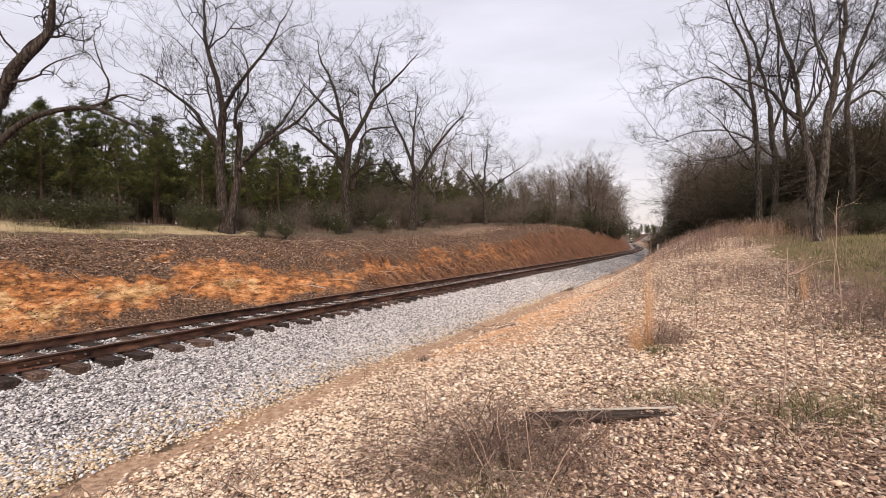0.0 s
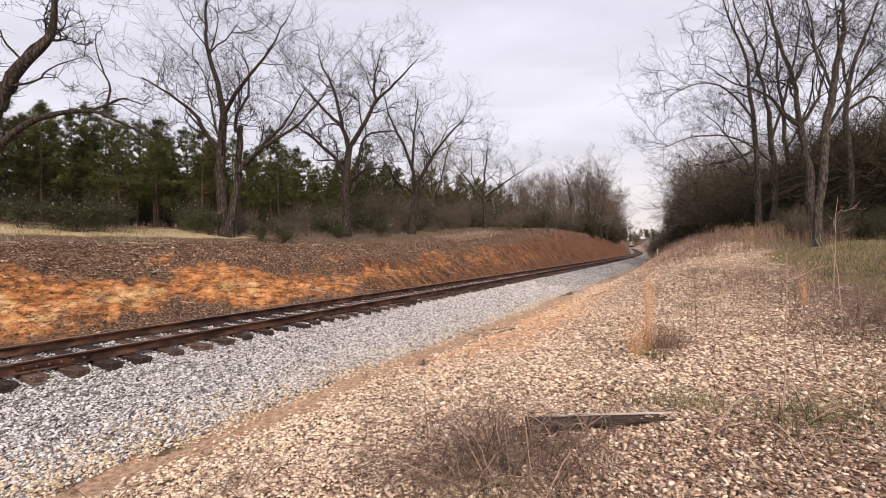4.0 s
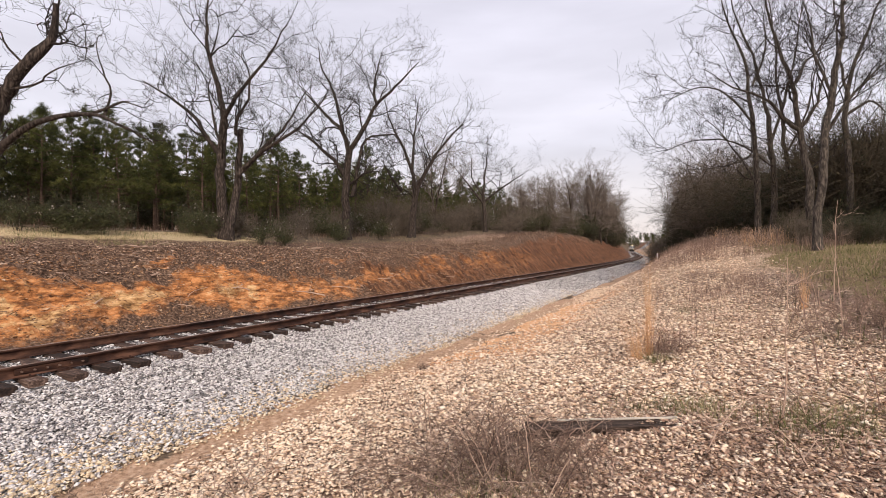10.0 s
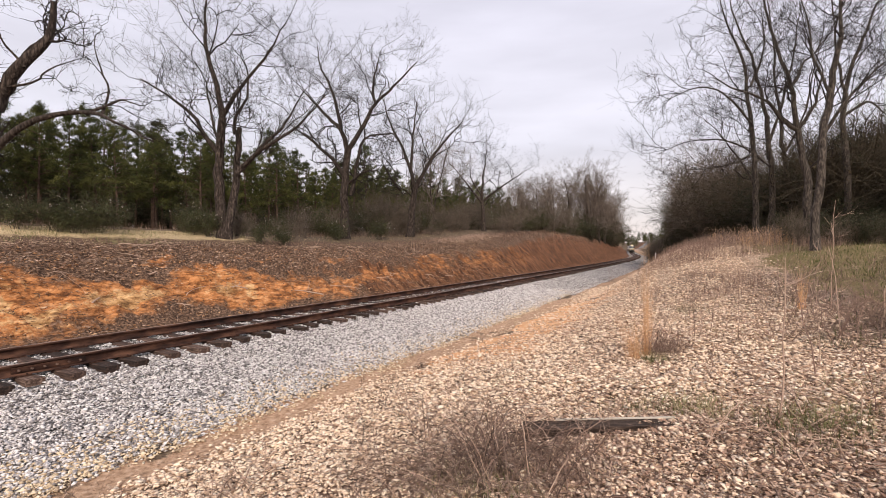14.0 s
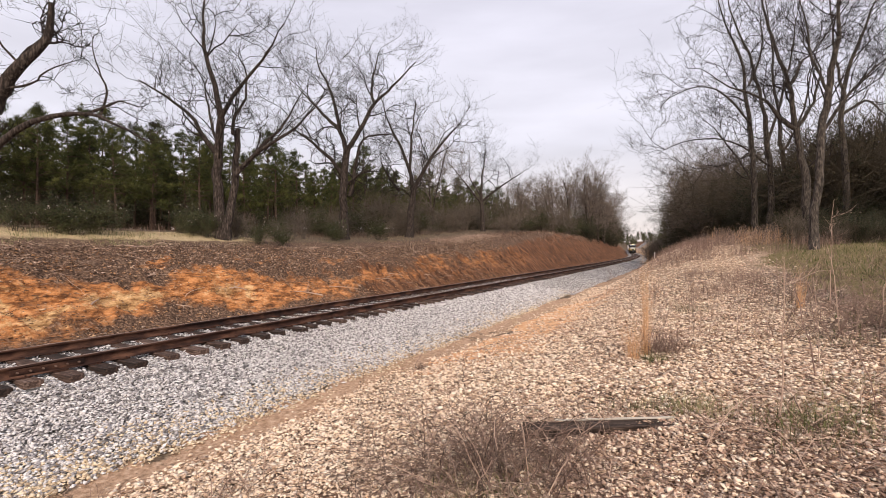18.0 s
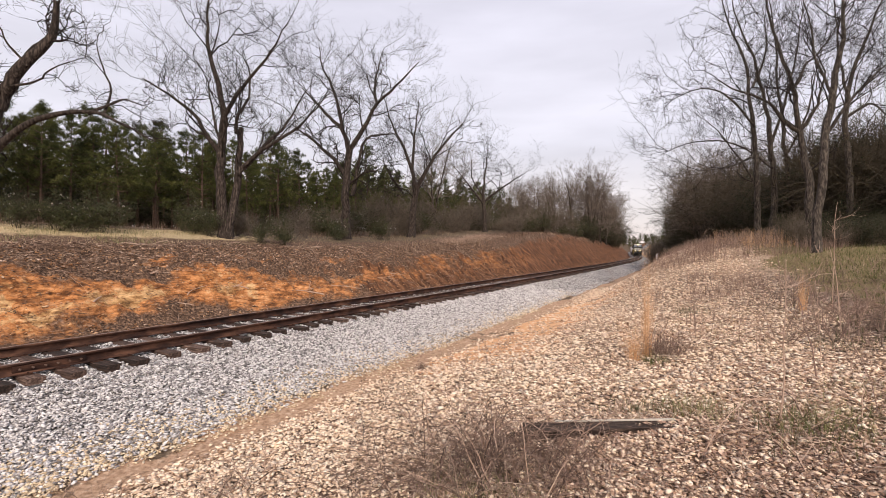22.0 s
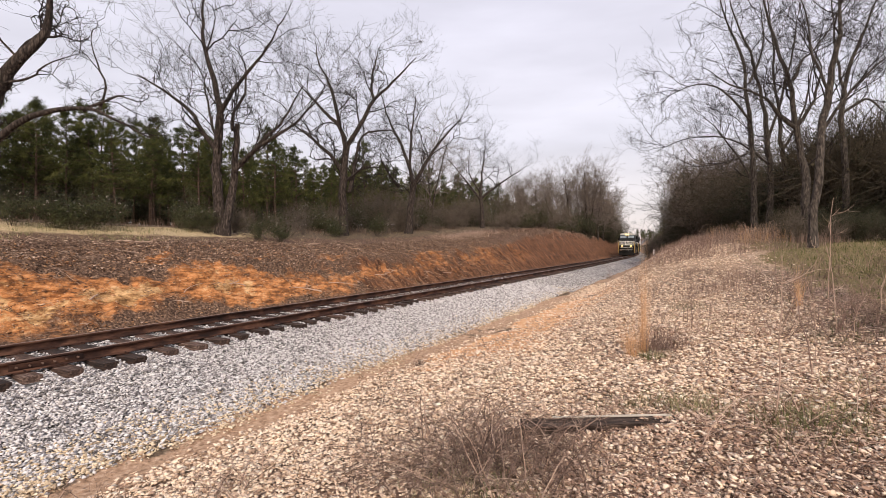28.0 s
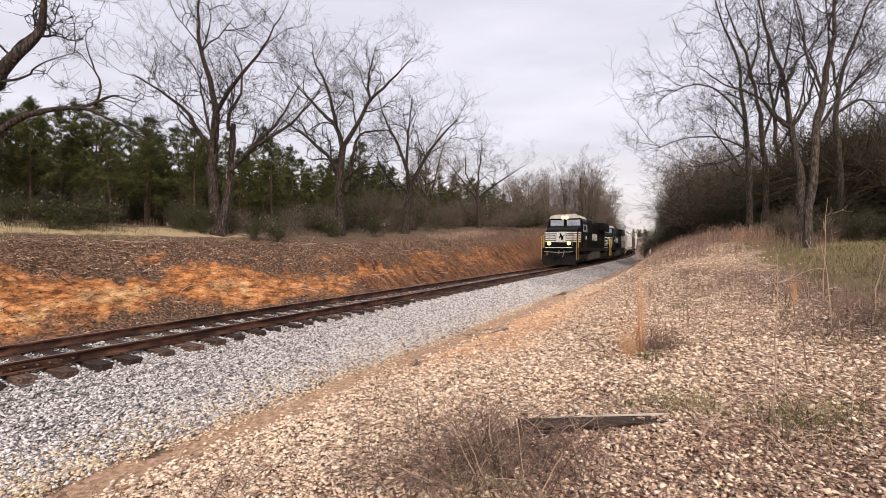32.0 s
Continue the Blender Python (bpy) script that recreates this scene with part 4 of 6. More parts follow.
PECAN_B = [
    (0.34, 0.26, 0, [(-0.08, -0.21), (-0.17, 3.35), (-0.08, 5.02), (0.08, 6.91)]),
    (0.18, 0.06, -0.6, [(-0.25, 4.94), (-0.92, 6.07), (-2.6, 7.54), (-4.27, 8.71)]),
    (0.2, 0.07, 0.5, [(0.04, 6.83), (-0.42, 8.58), (-1.42, 9.3), (-2.81, 10.89), (-3.85, 11.93)]),
    (0.15, 0.05, 0.8, [(-0.42, 8.58), (-0.84, 10.26), (-1.55, 12.35), (-2.39, 13.61), (-2.6, 15.49)]),
    (0.2, 0.06, -0.3, [(0.13, 6.91), (1.26, 8.58), (2.22, 10.68), (3.35, 11.31), (5.44, 13.61)]),
    (0.12, 0.04, 0.6, [(2.22, 10.59), (1.84, 11.72), (2.18, 13.19), (2.43, 15.07)]),
    (0.17, 0.08, 0.4, [(0.33, 3.35), (0.75, 5.86), (1.17, 8.17), (3.68, 8.37)]),
    (0.12, 0.05, -0.9, [(0.0, 4.19), (1.59, 5.19), (2.93, 5.02)]),
]
PECAN_C = [
    (0.36, 0.28, 0, [(-0.11, -0.16), (0.21, 3.06), (0.43, 4.83)]),
    (0.2, 0.06, 0.5, [(0.38, 4.67), (-0.21, 7.09), (-1.29, 9.5), (-2.15, 11.11), (-2.79, 13.53)]),
    (0.15, 0.05, -0.5, [(0.0, 6.28), (0.16, 8.97), (0.64, 12.73)]),
    (0.22, 0.06, 0.2, [(0.48, 4.67), (1.88, 7.36), (3.01, 8.97), (4.94, 11.11)]),
    (0.14, 0.05, -0.8, [(-0.97, 4.4), (-2.15, 6.01), (-2.68, 7.36)]),
]
PECAN_D = [
    (0.3, 0.2, 0, [(0.0, -0.15), (-0.15, 3.12), (-0.29, 4.94)]),
    (0.16, 0.05, 0.5, [(-0.29, 4.8), (0.0, 7.85), (0.44, 10.75)]),
    (0.16, 0.05, -0.5, [(-0.15, 3.85), (2.03, 5.67), (4.94, 7.48)]),
    (0.16, 0.05, 0.2, [(-0.15, 3.49), (-2.33, 6.39), (-4.5, 8.94)]),
    (0.12, 0.04, 0.2, [(-0.29, 4.58), (-1.89, 7.12), (-1.74, 10.03)]),
]
LEANING = [
    (0.48, 0.38, 0, [(-1.9, -0.1), (-1.3, 1.95), (-0.7, 3.8), (-0.05, 5.24)]),
    (0.40, 0.24, 0.3, [(-0.05, 5.2), (0.22, 6.0), (0.88, 6.9), (1.62, 7.8), (1.78, 9.36)]),
    (0.16, 0.05, -0.6, [(0.08, 5.5), (0.15, 6.3), (-0.1, 6.9), (-0.58, 7.51)]),
    (0.24, 0.05, -0.5, [(-1.0, 2.5), (-0.1, 3.2), (0.7, 4.15), (1.7, 4.75), (2.9, 5.0), (4.1, 4.95), (5.1, 4.5), (6.3, 3.85)]),
    (0.09, 0.03, -0.3, [(3.4, 5.0), (4.05, 5.3), (4.77, 5.5), (5.6, 5.2)]),
    (0.07, 0.02, 0.3, [(3.95, 5.0), (4.09, 5.9), (3.64, 6.9), (3.13, 8.33)]),
    (0.07, 0.02, 0.3, [(0.45, 6.0), (1.4, 6.3), (2.3, 7.1), (3.0, 7.4)]),
    (0.07, 0.02, -0.3, [(1.05, 6.75), (0.5, 7.7), (0.2, 8.6)]),
]
OAK_1 = [
    (0.34, 0.22, 0, [(0.11, -0.11), (-0.05, 2.76), (-0.27, 4.39), (-0.49, 5.53)]),
    (0.17, 0.05, -0.5, [(-0.49, 5.47), (-1.54, 6.07), (-2.44, 6.83), (-3.85, 7.23), (-5.07, 7.64)]),
    (0.2, 0.07, 0.3, [(-0.49, 5.53), (-0.76, 7.64), (-1.27, 9.27), (-1.73, 11.16), (-2.0, 13.33)]),
    (0.14, 0.05, -0.6, [(-0.43, 5.58), (0.11, 6.88), (0.16, 7.91), (-0.46, 8.45)]),
    (0.12, 0.04, 0.8, [(-0.81, 7.64), (-0.05, 8.72), (1.03, 9.67), (2.38, 11.16)]),
]
OAK_2 = [
    (0.3, 0.2, 0, [(-0.07, -0.17), (-0.23, 3.16), (-0.33, 5.49), (-0.47, 7.48)]),
    (0.18, 0.06, 0.2, [(-0.47, 7.48), (-0.73, 10.14), (-1.56, 12.47), (-2.46, 15.13)]),
    (0.1, 0.03, -0.6, [(-0.33, 5.15), (-1.73, 4.49), (-3.39, 4.16), (-5.39, 3.99)]),
    (0.12, 0.04, 0.5, [(-0.23, 3.16), (-1.4, 5.82), (-2.73, 7.32), (-2.89, 7.32)]),
    (0.12, 0.04, -0.3, [(-0.4, 6.82), (-2.06, 8.81), (-3.72, 9.14), (-6.05, 7.98)]),
    (0.12, 0.04, 0.6, [(-0.57, 9.14), (0.6, 11.14), (0.76, 14.46)]),
]
OAK_3 = [
    (0.32, 0.22, 0, [(0.0, -0.21), (0.07, 2.83), (-0.14, 5.24), (-0.28, 7.66)]),
    (0.18, 0.06, 0.2, [(-0.28, 7.66), (-1.03, 10.76), (-2.07, 13.52), (-2.59, 15.93)]),
    (0.15, 0.05, -0.4, [(-0.17, 5.93), (0.52, 8.69), (1.03, 11.1), (1.38, 14.55)]),
    (0.11, 0.04, 0.6, [(-0.07, 4.55), (-1.55, 5.76), (-2.76, 6.45), (-5.0, 6.28), (-6.55, 5.52)]),
]
OAK_4 = [
    (0.28, 0.22, 0, [(0.0, -0.14), (0.09, 2.34), (0.33, 4.68), (0.66, 6.55)]),
    (0.22, 0.1, 0.2, [(0.66, 6.55), (0.94, 8.19), (1.24, 9.83), (1.47, 11.7)]),
    (0.12, 0.04, -0.5, [(0.33, 4.8), (1.12, 6.32), (2.29, 7.6), (3.46, 8.66)]),
    (0.1, 0.04, 0.5, [(0.66, 6.43), (0.07, 7.96), (0.19, 9.59), (-0.28, 11.47)]),
]
OAK_5 = [
    (0.28, 0.2, 0, [(0.06, -0.12), (-0.06, 3.01), (-0.35, 5.38), (-0.21, 7.74)]),
    (0.18, 0.06, 0.4, [(-0.21, 7.74), (0.53, 10.11), (1.71, 12.18), (2.6, 13.95)]),
    (0.14, 0.05, -0.4, [(-0.27, 6.56), (0.83, 7.45), (1.66, 5.97)]),
    (0.12, 0.04, 0.4, [(-0.21, 7.74), (-0.65, 9.81), (-0.35, 11.88), (-0.95, 14.54)]),
]
OAK_6 = [
    (0.24, 0.18, 0, [(0.0, -0.15), (-0.44, 3.25), (-0.74, 5.47), (-0.89, 8.05)]),
    (0.15, 0.05, 0.3, [(-0.89, 8.05), (-1.37, 11.01), (-1.18, 13.97), (-1.74, 17.29)]),
    (0.12, 0.04, -0.3, [(-0.74, 5.65), (0.67, 8.79), (1.03, 11.38), (1.59, 14.33)]),
]


PECAN = "bare grey-barked spreading tree on the bank above the track"
limb_tree("pecan_tree", on_land(-22.4, 16.05), PECAN_A, 1, PECAN.replace("spreading", "low-forked"), M_BARK, group="bare bank trees", spread=3.0, thick=0.84, full=7)
limb_tree("pecan_tree", on_land(-23.8, 27.5), PECAN_B, 2, PECAN, M_BARK, group="bare bank trees", spread=3.2, thick=1.0, full=7)
limb_tree("pecan_tree", on_land(-23.8, 36.6), PECAN_C, 3, PECAN, M_BARK, group="bare bank trees", spread=3.4, thick=1.0, full=7)
limb_tree("pecan_tree", on_land(-24.0, 54.2), PECAN_D, 4, PECAN, M_BARK, group="bare bank trees", spread=3.3, thick=1.0, full=7)
limb_tree("leaning_tree", (-22.35, 6.66, float(land(-22.1, 6.8)) - 0.75), LEANING, 5, "thick leaning bare tree with a long arched low branch", M_BARK, group="bare bank trees", spread=1.6, thick=0.68, full=3)
OAK = "tall bare dark tree at the wood's edge above the cutting"
for k, (spot, limbs) in enumerate((((4.65, 27.65), OAK_1), ((3.2, 32.8), OAK_2), ((4.0, 34.3), OAK_3), ((4.3, 24.2), OAK_4), ((7.0, 31.4), OAK_5), ((5.6, 37.4), OAK_6))):
    limb_tree("woodland_tree", on_land(*spot), limbs, 20 + k, OAK, M_BARKD, group="bare wood's-edge trees", spread=3.0, thick=0.60, full=7)

# the pine plantation behind the bank
rng = random.Random(8)
kinds = [pine(beside(-24 - 1.5 * k, 8 + 6 * k), 6.7 + 0.42 * k, 40 + k, 0.25 + 0.06 * (k % 3)) for k in range(5)]
spots = []
for row in range(6):
    for k in range(42):
        y = -4 + k * 3.3 + rng.uniform(-0.9, 0.9) + row * 0.7
        u = -23.5 - row * 3.0 + rng.uniform(-0.8, 0.8)
        if rng.random() > 0.06 and (row < 4 or k < 26):
            spots.append(beside(u, y))
copies(kinds, spots, 9, 0.86, 1.12)


def woods(name, places, seed, low, high, label):
    """Far pines, joined into one mass."""
    rng = random.Random(seed)
    parts = {"trunk": [[], [], 0], "crown": [[], [], 0]}
    arrays = []
    for tree in kinds:
        row = {}
        for ob in tree.children:
            me = ob.data
            co = np.empty(len(me.vertices) * 3, np.float32)
            me.vertices.foreach_get("co", co)
            k = 4 if ob.name.startswith("trunk") else 3
            ix = np.empty(len(me.polygons) * k, np.int32)
            me.polygons.foreach_get("vertices", ix)
            row[ob.name.split(".")[0]] = (co.reshape(-1, 3), ix.reshape(-1, k))
        arrays.append(row)
    for x, y, z in places:
        row, s, a = rng.choice(arrays), rng.uniform(low, high), rng.uniform(0, 6.28)
        turn = np.array([[math.cos(a), -math.sin(a), 0], [math.sin(a), math.cos(a), 0], [0, 0, 1]]) * s
        for key, (co, ix) in row.items():
            got = parts[key]
            got[0].append(co @ turn.T + np.array([x, y, z]))
            got[1].append(ix + got[2])
            got[2] += len(co)
    mass = tagged(new(name), label, "woods", kind="stuff")
    for key, material in (("trunk", M_PINETRUNK), ("crown", M_PINE)):
        tagged(child(key, mesh_of(key, np.concatenate(parts[key][0]), np.concatenate(parts[key][1]), material), mass), kind="stuff")


woods("deep_pine_woods", [beside(rng.uniform(-62, -42), rng.uniform(-6, 150)) for _ in range(110)] + [beside(rng.uniform(-56, -40), rng.uniform(-10, 48)) for _ in range(60)], 17, 0.8, 1.0, "dark pines deep in the plantation")

# brush under and between the trees
GREENB = "low dark green broad-leaved shrub under the trees"
BROWNB = "bare tangled brown brush at the wood's edge"
greens = [shrub("evergreen_shrub", beside(-16.5 - k, 62 + 6 * k), 2.0 + 0.3 * k, 1.8, 60 + k, GREENB, M_LEAF, stems=14, density=8, leaf_size=0.07, group="evergreen shrubs", flowers=12) for k in range(3)]
darks = [shrub("evergreen_shrub", beside(-30.5 - 3 * k, 12 + 5 * k), 2.4 + 0.3 * k, 1.9, 64 + k, "dark evergreen shrub among the plantation pines", M_DARKLEAF, stems=14, density=9, leaf_size=0.06, group="plantation undergrowth") for k in range(2)]
browns = [shrub("brush_shrub", beside(-15.5 - k, 50 + 5 * k), 2.6 + 0.5 * k, 1.8, 70 + k, BROWNB, M_BRUSH if k else None, M_THICKTWIG, stems=20, density=2, leaf_size=0.04, group="brown brush") for k in range(4)]
tall_greens = [shrub("evergreen_thicket", beside(9.5 + k, 70 + 9 * k), 5.5 + k, 3.6, 80 + k, "dense dark evergreen thicket beside the cutting", M_DARKLEAF, stems=30, density=34, leaf_size=0.062, group="evergreen thicket") for k in range(2)]
tall_browns = [shrub("thicket_shrub", beside(15 + k, 42 + 5 * k), 5.0 + 0.6 * k, 3.0, 90 + k, "tall bare brown thicket at the wood's edge", M_BRUSH, M_BRUSHTWIG, stems=26, density=3, leaf_size=0.06, group="brown thicket") for k in range(3)]

pale_thickets = [shrub("thicket_shrub", beside(12.5 + 0.5 * k, 66 + 5 * k), 5.4 + 0.6 * k, 3.0, 190 + k, "tall pale grey-brown thicket beside the cutting", None, M_THICKTWIG, stems=30, group="brown thicket") for k in range(2)]
far_trees = [bare_tree("bare_tree", beside(-14 - 2 * k, 72 + 13 * k), 9.5 + k, 110 + k, "slender bare tree further along the cutting", M_BARK, 0.5, 2, (3, 3, 4), group="far bare trees") for k in range(4)]

rng = random.Random(3)
spots = [beside(rng.uniform(-21.5, -14.8), rng.uniform(2, 32)) for _ in range(24)]
copies(browns, [beside(rng.uniform(-20, -15), rng.uniform(25, 50)) for _ in range(11)], 47, 0.45, 0.75)
# an open gap through the bushes to the plantation
copies(greens, [p for p in spots if not 1.70 < -p[0] / p[1] < 2.25], 1, 0.32, 0.58)
copies(browns, [beside(rng.uniform(-21.5, -14.5), rng.uniform(34, 95)) for _ in range(20)], 2, 0.6, 1.0)
copies(greens, [beside(rng.uniform(-22.5, -15), rng.uniform(28, 110)) for _ in range(36)], 22, 0.6, 1.1)
copies(darks, [beside(rng.uniform(-46, -36), rng.uniform(0, 130)) for _ in range(46)] + [beside(rng.uniform(-62, -46), rng.uniform(2, 70)) for _ in range(34)] + [beside(rng.uniform(-80, -60), rng.uniform(8, 50)) for _ in range(16)] + [beside(rng.uniform(-48, -30), rng.uniform(-4, 45)) for _ in range(44)], 23, 0.9, 1.6)
copies(browns, [beside(rng.uniform(-13, -9.5), rng.uniform(46, 120)) for _ in range(13)], 3, 0.6, 1.1)
copies(greens, [beside(rng.uniform(-15, -8.6), rng.uniform(58, 150)) for _ in range(26)], 4, 0.8, 1.5)
copies(tall_browns, [beside(rng.uniform(-18, -11), rng.uniform(60, 170)) for _ in range(8)], 5, 0.6, 0.85)
copies(tall_greens, [beside(rng.uniform(-10, -7.0), rng.uniform(100, 220)) for _ in range(14)], 6, 0.6, 0.95)
copies(browns, [beside(rng.uniform(5.0, 9.0), rng.uniform(72, 170)) for _ in range(22)], 33, 0.6, 1.1)
copies(greens, [beside(rng.uniform(5.0, 9.5), rng.uniform(80, 200)) for _ in range(18)], 34, 0.7, 1.4)
copies(far_trees, [beside(rng.uniform(-9.5, -6.8), rng.uniform(100, 165)) for _ in range(13)], 35, 1.25, 1.65)
copies(tall_greens, [beside(rng.uniform(-8.5, -6.0), rng.uniform(112, 160)) for _ in range(6)], 36, 0.8, 1.1)
copies(browns, [beside(rng.uniform(-15.5, -12.2), rng.uniform(17, 48)) for _ in range(12)], 37, 0.3, 0.55)
copies(tall_greens, [beside(rng.uniform(-9.5, -6.6), rng.uniform(92, 150)) for _ in range(10)], 41, 0.5, 0.75)
# bushes at the feet of the bank trees
copies(greens, [on_land(*p) for p in ((-23.5, 14.9), (-22.9, 15.3), (-20.9, 17.1), (-20.4, 18.2), (-23.2, 8.7), (-22.8, 10.1), (-23.2, 7.6), (-22.6, 9.4), (-24.2, 11.4), (-23.0, 25.5), (-22.6, 30.2))], 31, 0.4, 0.65)
# the wood across the cutting
copies(tall_greens, [beside(rng.uniform(14, 25), rng.uniform(35, 45)) for _ in range(9)], 32, 0.7, 1.0)
copies(darks, [beside(rng.uniform(14.5, 27), rng.uniform(30, 42)) for _ in range(26)], 43, 0.5, 1.0)
copies(tall_greens, [beside(rng.uniform(14, 30), rng.uniform(46, 62)) for _ in range(16)], 44, 0.7, 1.0)
copies(tall_greens, [on_land(rng.uniform(6.8, 13), rng.uniform(37, 42)) for _ in range(8)], 48, 0.85, 1.08)
copies(pale_thickets, [beside(rng.uniform(10.4, 13.4), rng.uniform(54, 74)) for _ in range(12)], 7, 1.1, 1.45)
copies(tall_greens, [beside(rng.uniform(9.4, 11.5), rng.uniform(56, 74)) for _ in range(11)] + [beside(rng.uniform(8.5, 15), rng.uniform(70, 120)) for _ in range(10)], 42, 0.4, 0.75)
copies(far_trees, [beside(rng.uniform(9.8, 14.5), rng.uniform(56, 82)) for _ in range(11)], 49, 0.85, 1.12)
copies(tall_browns, [beside(rng.uniform(11.5, 34), rng.uniform(40, 90)) for _ in range(36)], 8, 0.8, 1.35)
copies(tall_greens, [beside(rng.uniform(10, 15), rng.uniform(52, 85)) for _ in range(9)], 24, 0.6, 0.95)
copies(tall_browns, [beside(rng.uniform(16, 30), rng.uniform(28, 44)) for _ in range(20)], 10, 0.8, 1.2)
copies(tall_greens, [beside(rng.uniform(17, 34), rng.uniform(34, 80)) for _ in range(14)], 11, 0.6, 1.0)

copies(far_trees, [beside(rng.uniform(-19, -8.5), rng.uniform(48, 200)) for _ in range(22)], 12, 0.9, 1.4)
copies(far_trees, [beside(rng.uniform(11, 32), rng.uniform(42, 190)) for _ in range(34)], 13, 0.8, 1.3)
woods("far_woods", [beside(rng.uniform(-60, -13), rng.uniform(200, 420)) for _ in range(36)] + [beside(rng.uniform(14, 60), rng.uniform(190, 420)) for _ in range(36)]
      + [on_land(rng.uniform(-150, -40), rng.uniform(740, 900)) for _ in range(90)], 16, 1.3, 2.5, "distant dark woods beyond the cutting")

# marker post beside the cutting
post = tagged(new("marker_post"), "short white-painted marker post on the cutting's edge", "post")
post.matrix_basis = pose(*beside(6.6, 52.0))
part("post", boxes((-0.05, 0.05, -0.05, 0.05, -0.2, 1.15), bevel=0.01), M_WHITE, post)
part("base", boxes((-0.09, 0.09, -0.09, 0.09, -0.2, 0.05), bevel=0.01), M_OLDWOOD, post)

# old tie lying in the weeds
old = tagged(new("old_timber"), "weathered grey discarded railway tie lying in the weeds", "timber")
old.matrix_basis = pose(*on_land(-0.74, 4.38), 0, -3.4, 23.5) @ Matrix.Translation((0, 0, 0.030))
bm = boxes((-0.72, 0.68, -0.11, 0.11, -0.14, 0.07), bevel=0.015)
bmesh.ops.subdivide_edges(bm, edges=bm.edges, cuts=3, use_grid_fill=True)
for v in bm.verts:
    v.co += Vector((0, noise.noise(v.co * 7) * 0.02, noise.noise(v.co * 6 + Vector((3, 1, 2))) * 0.035))
part("beam", bm, M_OLDWOOD, old)
part("split_edge", boxes((-0.42, 0.20, 0.085, 0.100, 0.068, 0.084), (0.10, 0.66, 0.078, 0.092, 0.070, 0.088), bevel=0.004), M_FLOWER, old, "pale splintered top edge")



# ---- grasses, weeds and litter ----
def blades(rs, roots, height, lean, width, droop=0.5):
    """Curved tapering grass blades from each root, as quads."""
    n = len(roots)
    a = rs.uniform(0, 6.28, n)
    out = np.stack([np.cos(a), np.sin(a), np.zeros(n)], -1) * (np.abs(rs.normal(0, lean, n)))[:, None]
    h = (height * rs.uniform(0.5, 1.1, n))[:, None]
    side = np.stack([-np.sin(a + rs.normal(0, 0.6, n)), np.cos(a), np.zeros(n)], -1) * width
    rows = []
    for k, f in enumerate((0.0, 0.4, 0.75, 1.0)):
        p = roots + h * (np.array([0, 0, 1.0]) * f * (1 - 0.25 * droop * f * f) + out * f ** (1.4 + droop))
        w = (1 - 0.85 * f) * (0.6 + 0.4 * (h / height))
        rows += [p - side * w, p + side * w]
    verts = np.stack(rows, 1).reshape(-1, 3)
    quad = np.array([(0, 1, 3, 2), (2, 3, 5, 4), (4, 5, 7, 6)])
    return verts, (quad[None] + (np.arange(n) * 8)[:, None, None]).reshape(-1, 4)


def carpet(name, x, y, height, lean, width, material, label, seed, droop=0.5):
    rs = np.random.RandomState(seed)
    v, f = blades(rs, np.stack([x, y, land(x, y) - 0.01], -1), height, lean, width, droop)
    return tagged(new(name, mesh_of(name, v, f, material)), label, "grass", kind="stuff")


def clump(name, at, n, height, spread, lean, material, seed, label, width=0.004, group="", droop=0.5):
    rs = np.random.RandomState(seed)
    thing = tagged(new(name), label, "grass", group)
    thing.matrix_basis = pose(*at)
    roots = np.concatenate([rs.normal(0, spread, (n, 2)), np.zeros((n, 1))], 1)
    v, f = blades(rs, roots, height, lean, width, droop)
    tagged(child("tuft", mesh_of("tuft", v, f, material), thing), kind="stuff")
    return thing


def patch(rs, cx, cy, r, n):
    a, q = rs.uniform(0, 6.28, n), r * np.sqrt(rs.uniform(0, 1, n))
    return cx + q * np.cos(a), cy + q * np.sin(a)


def stalk(at, height, seed, label, lean=(0.0, 0.0), material=None, twigs=9, radius=0.006, group="dead stalks"):
    """One dead weed stalk with a few side twigs."""
    rs = np.random.RandomState(seed)
    thing = tagged(new("weed_stalk"), label, "weed", group)
    thing.matrix_basis = pose(*at)
    n = 7
    f = np.linspace(0, 1, n)
    p = np.stack([lean[0] * f**1.6 + rs.normal(0, 0.012, n), lean[1] * f**1.6 + rs.normal(0, 0.012, n), height * f], -1)
    tubes = Tubes()
    tubes.add(p, np.linspace(radius, radius * 0.35, n), 5)
    child("stem", tubes.mesh("stem", material or M_STALK), thing)
    if twigs:
        t = Tubes()
        i = rs.randint(2, n - 1, twigs)
        way = unit(rs.normal(0, 1, (twigs, 3)) * np.array([1, 1, 0.3]) + np.array([0, 0, 0.9]))
        sprout(rs, t, p[i], way, height * rs.uniform(0.08, 0.25, twigs), np.full(twigs, radius * 0.45), 1, 0.15, 0.2, kids=(3,), thin=0.0016)
        tagged(child("twig_head", t.mesh("twig_head", material or M_STALK), thing), kind="stuff")
    return thing


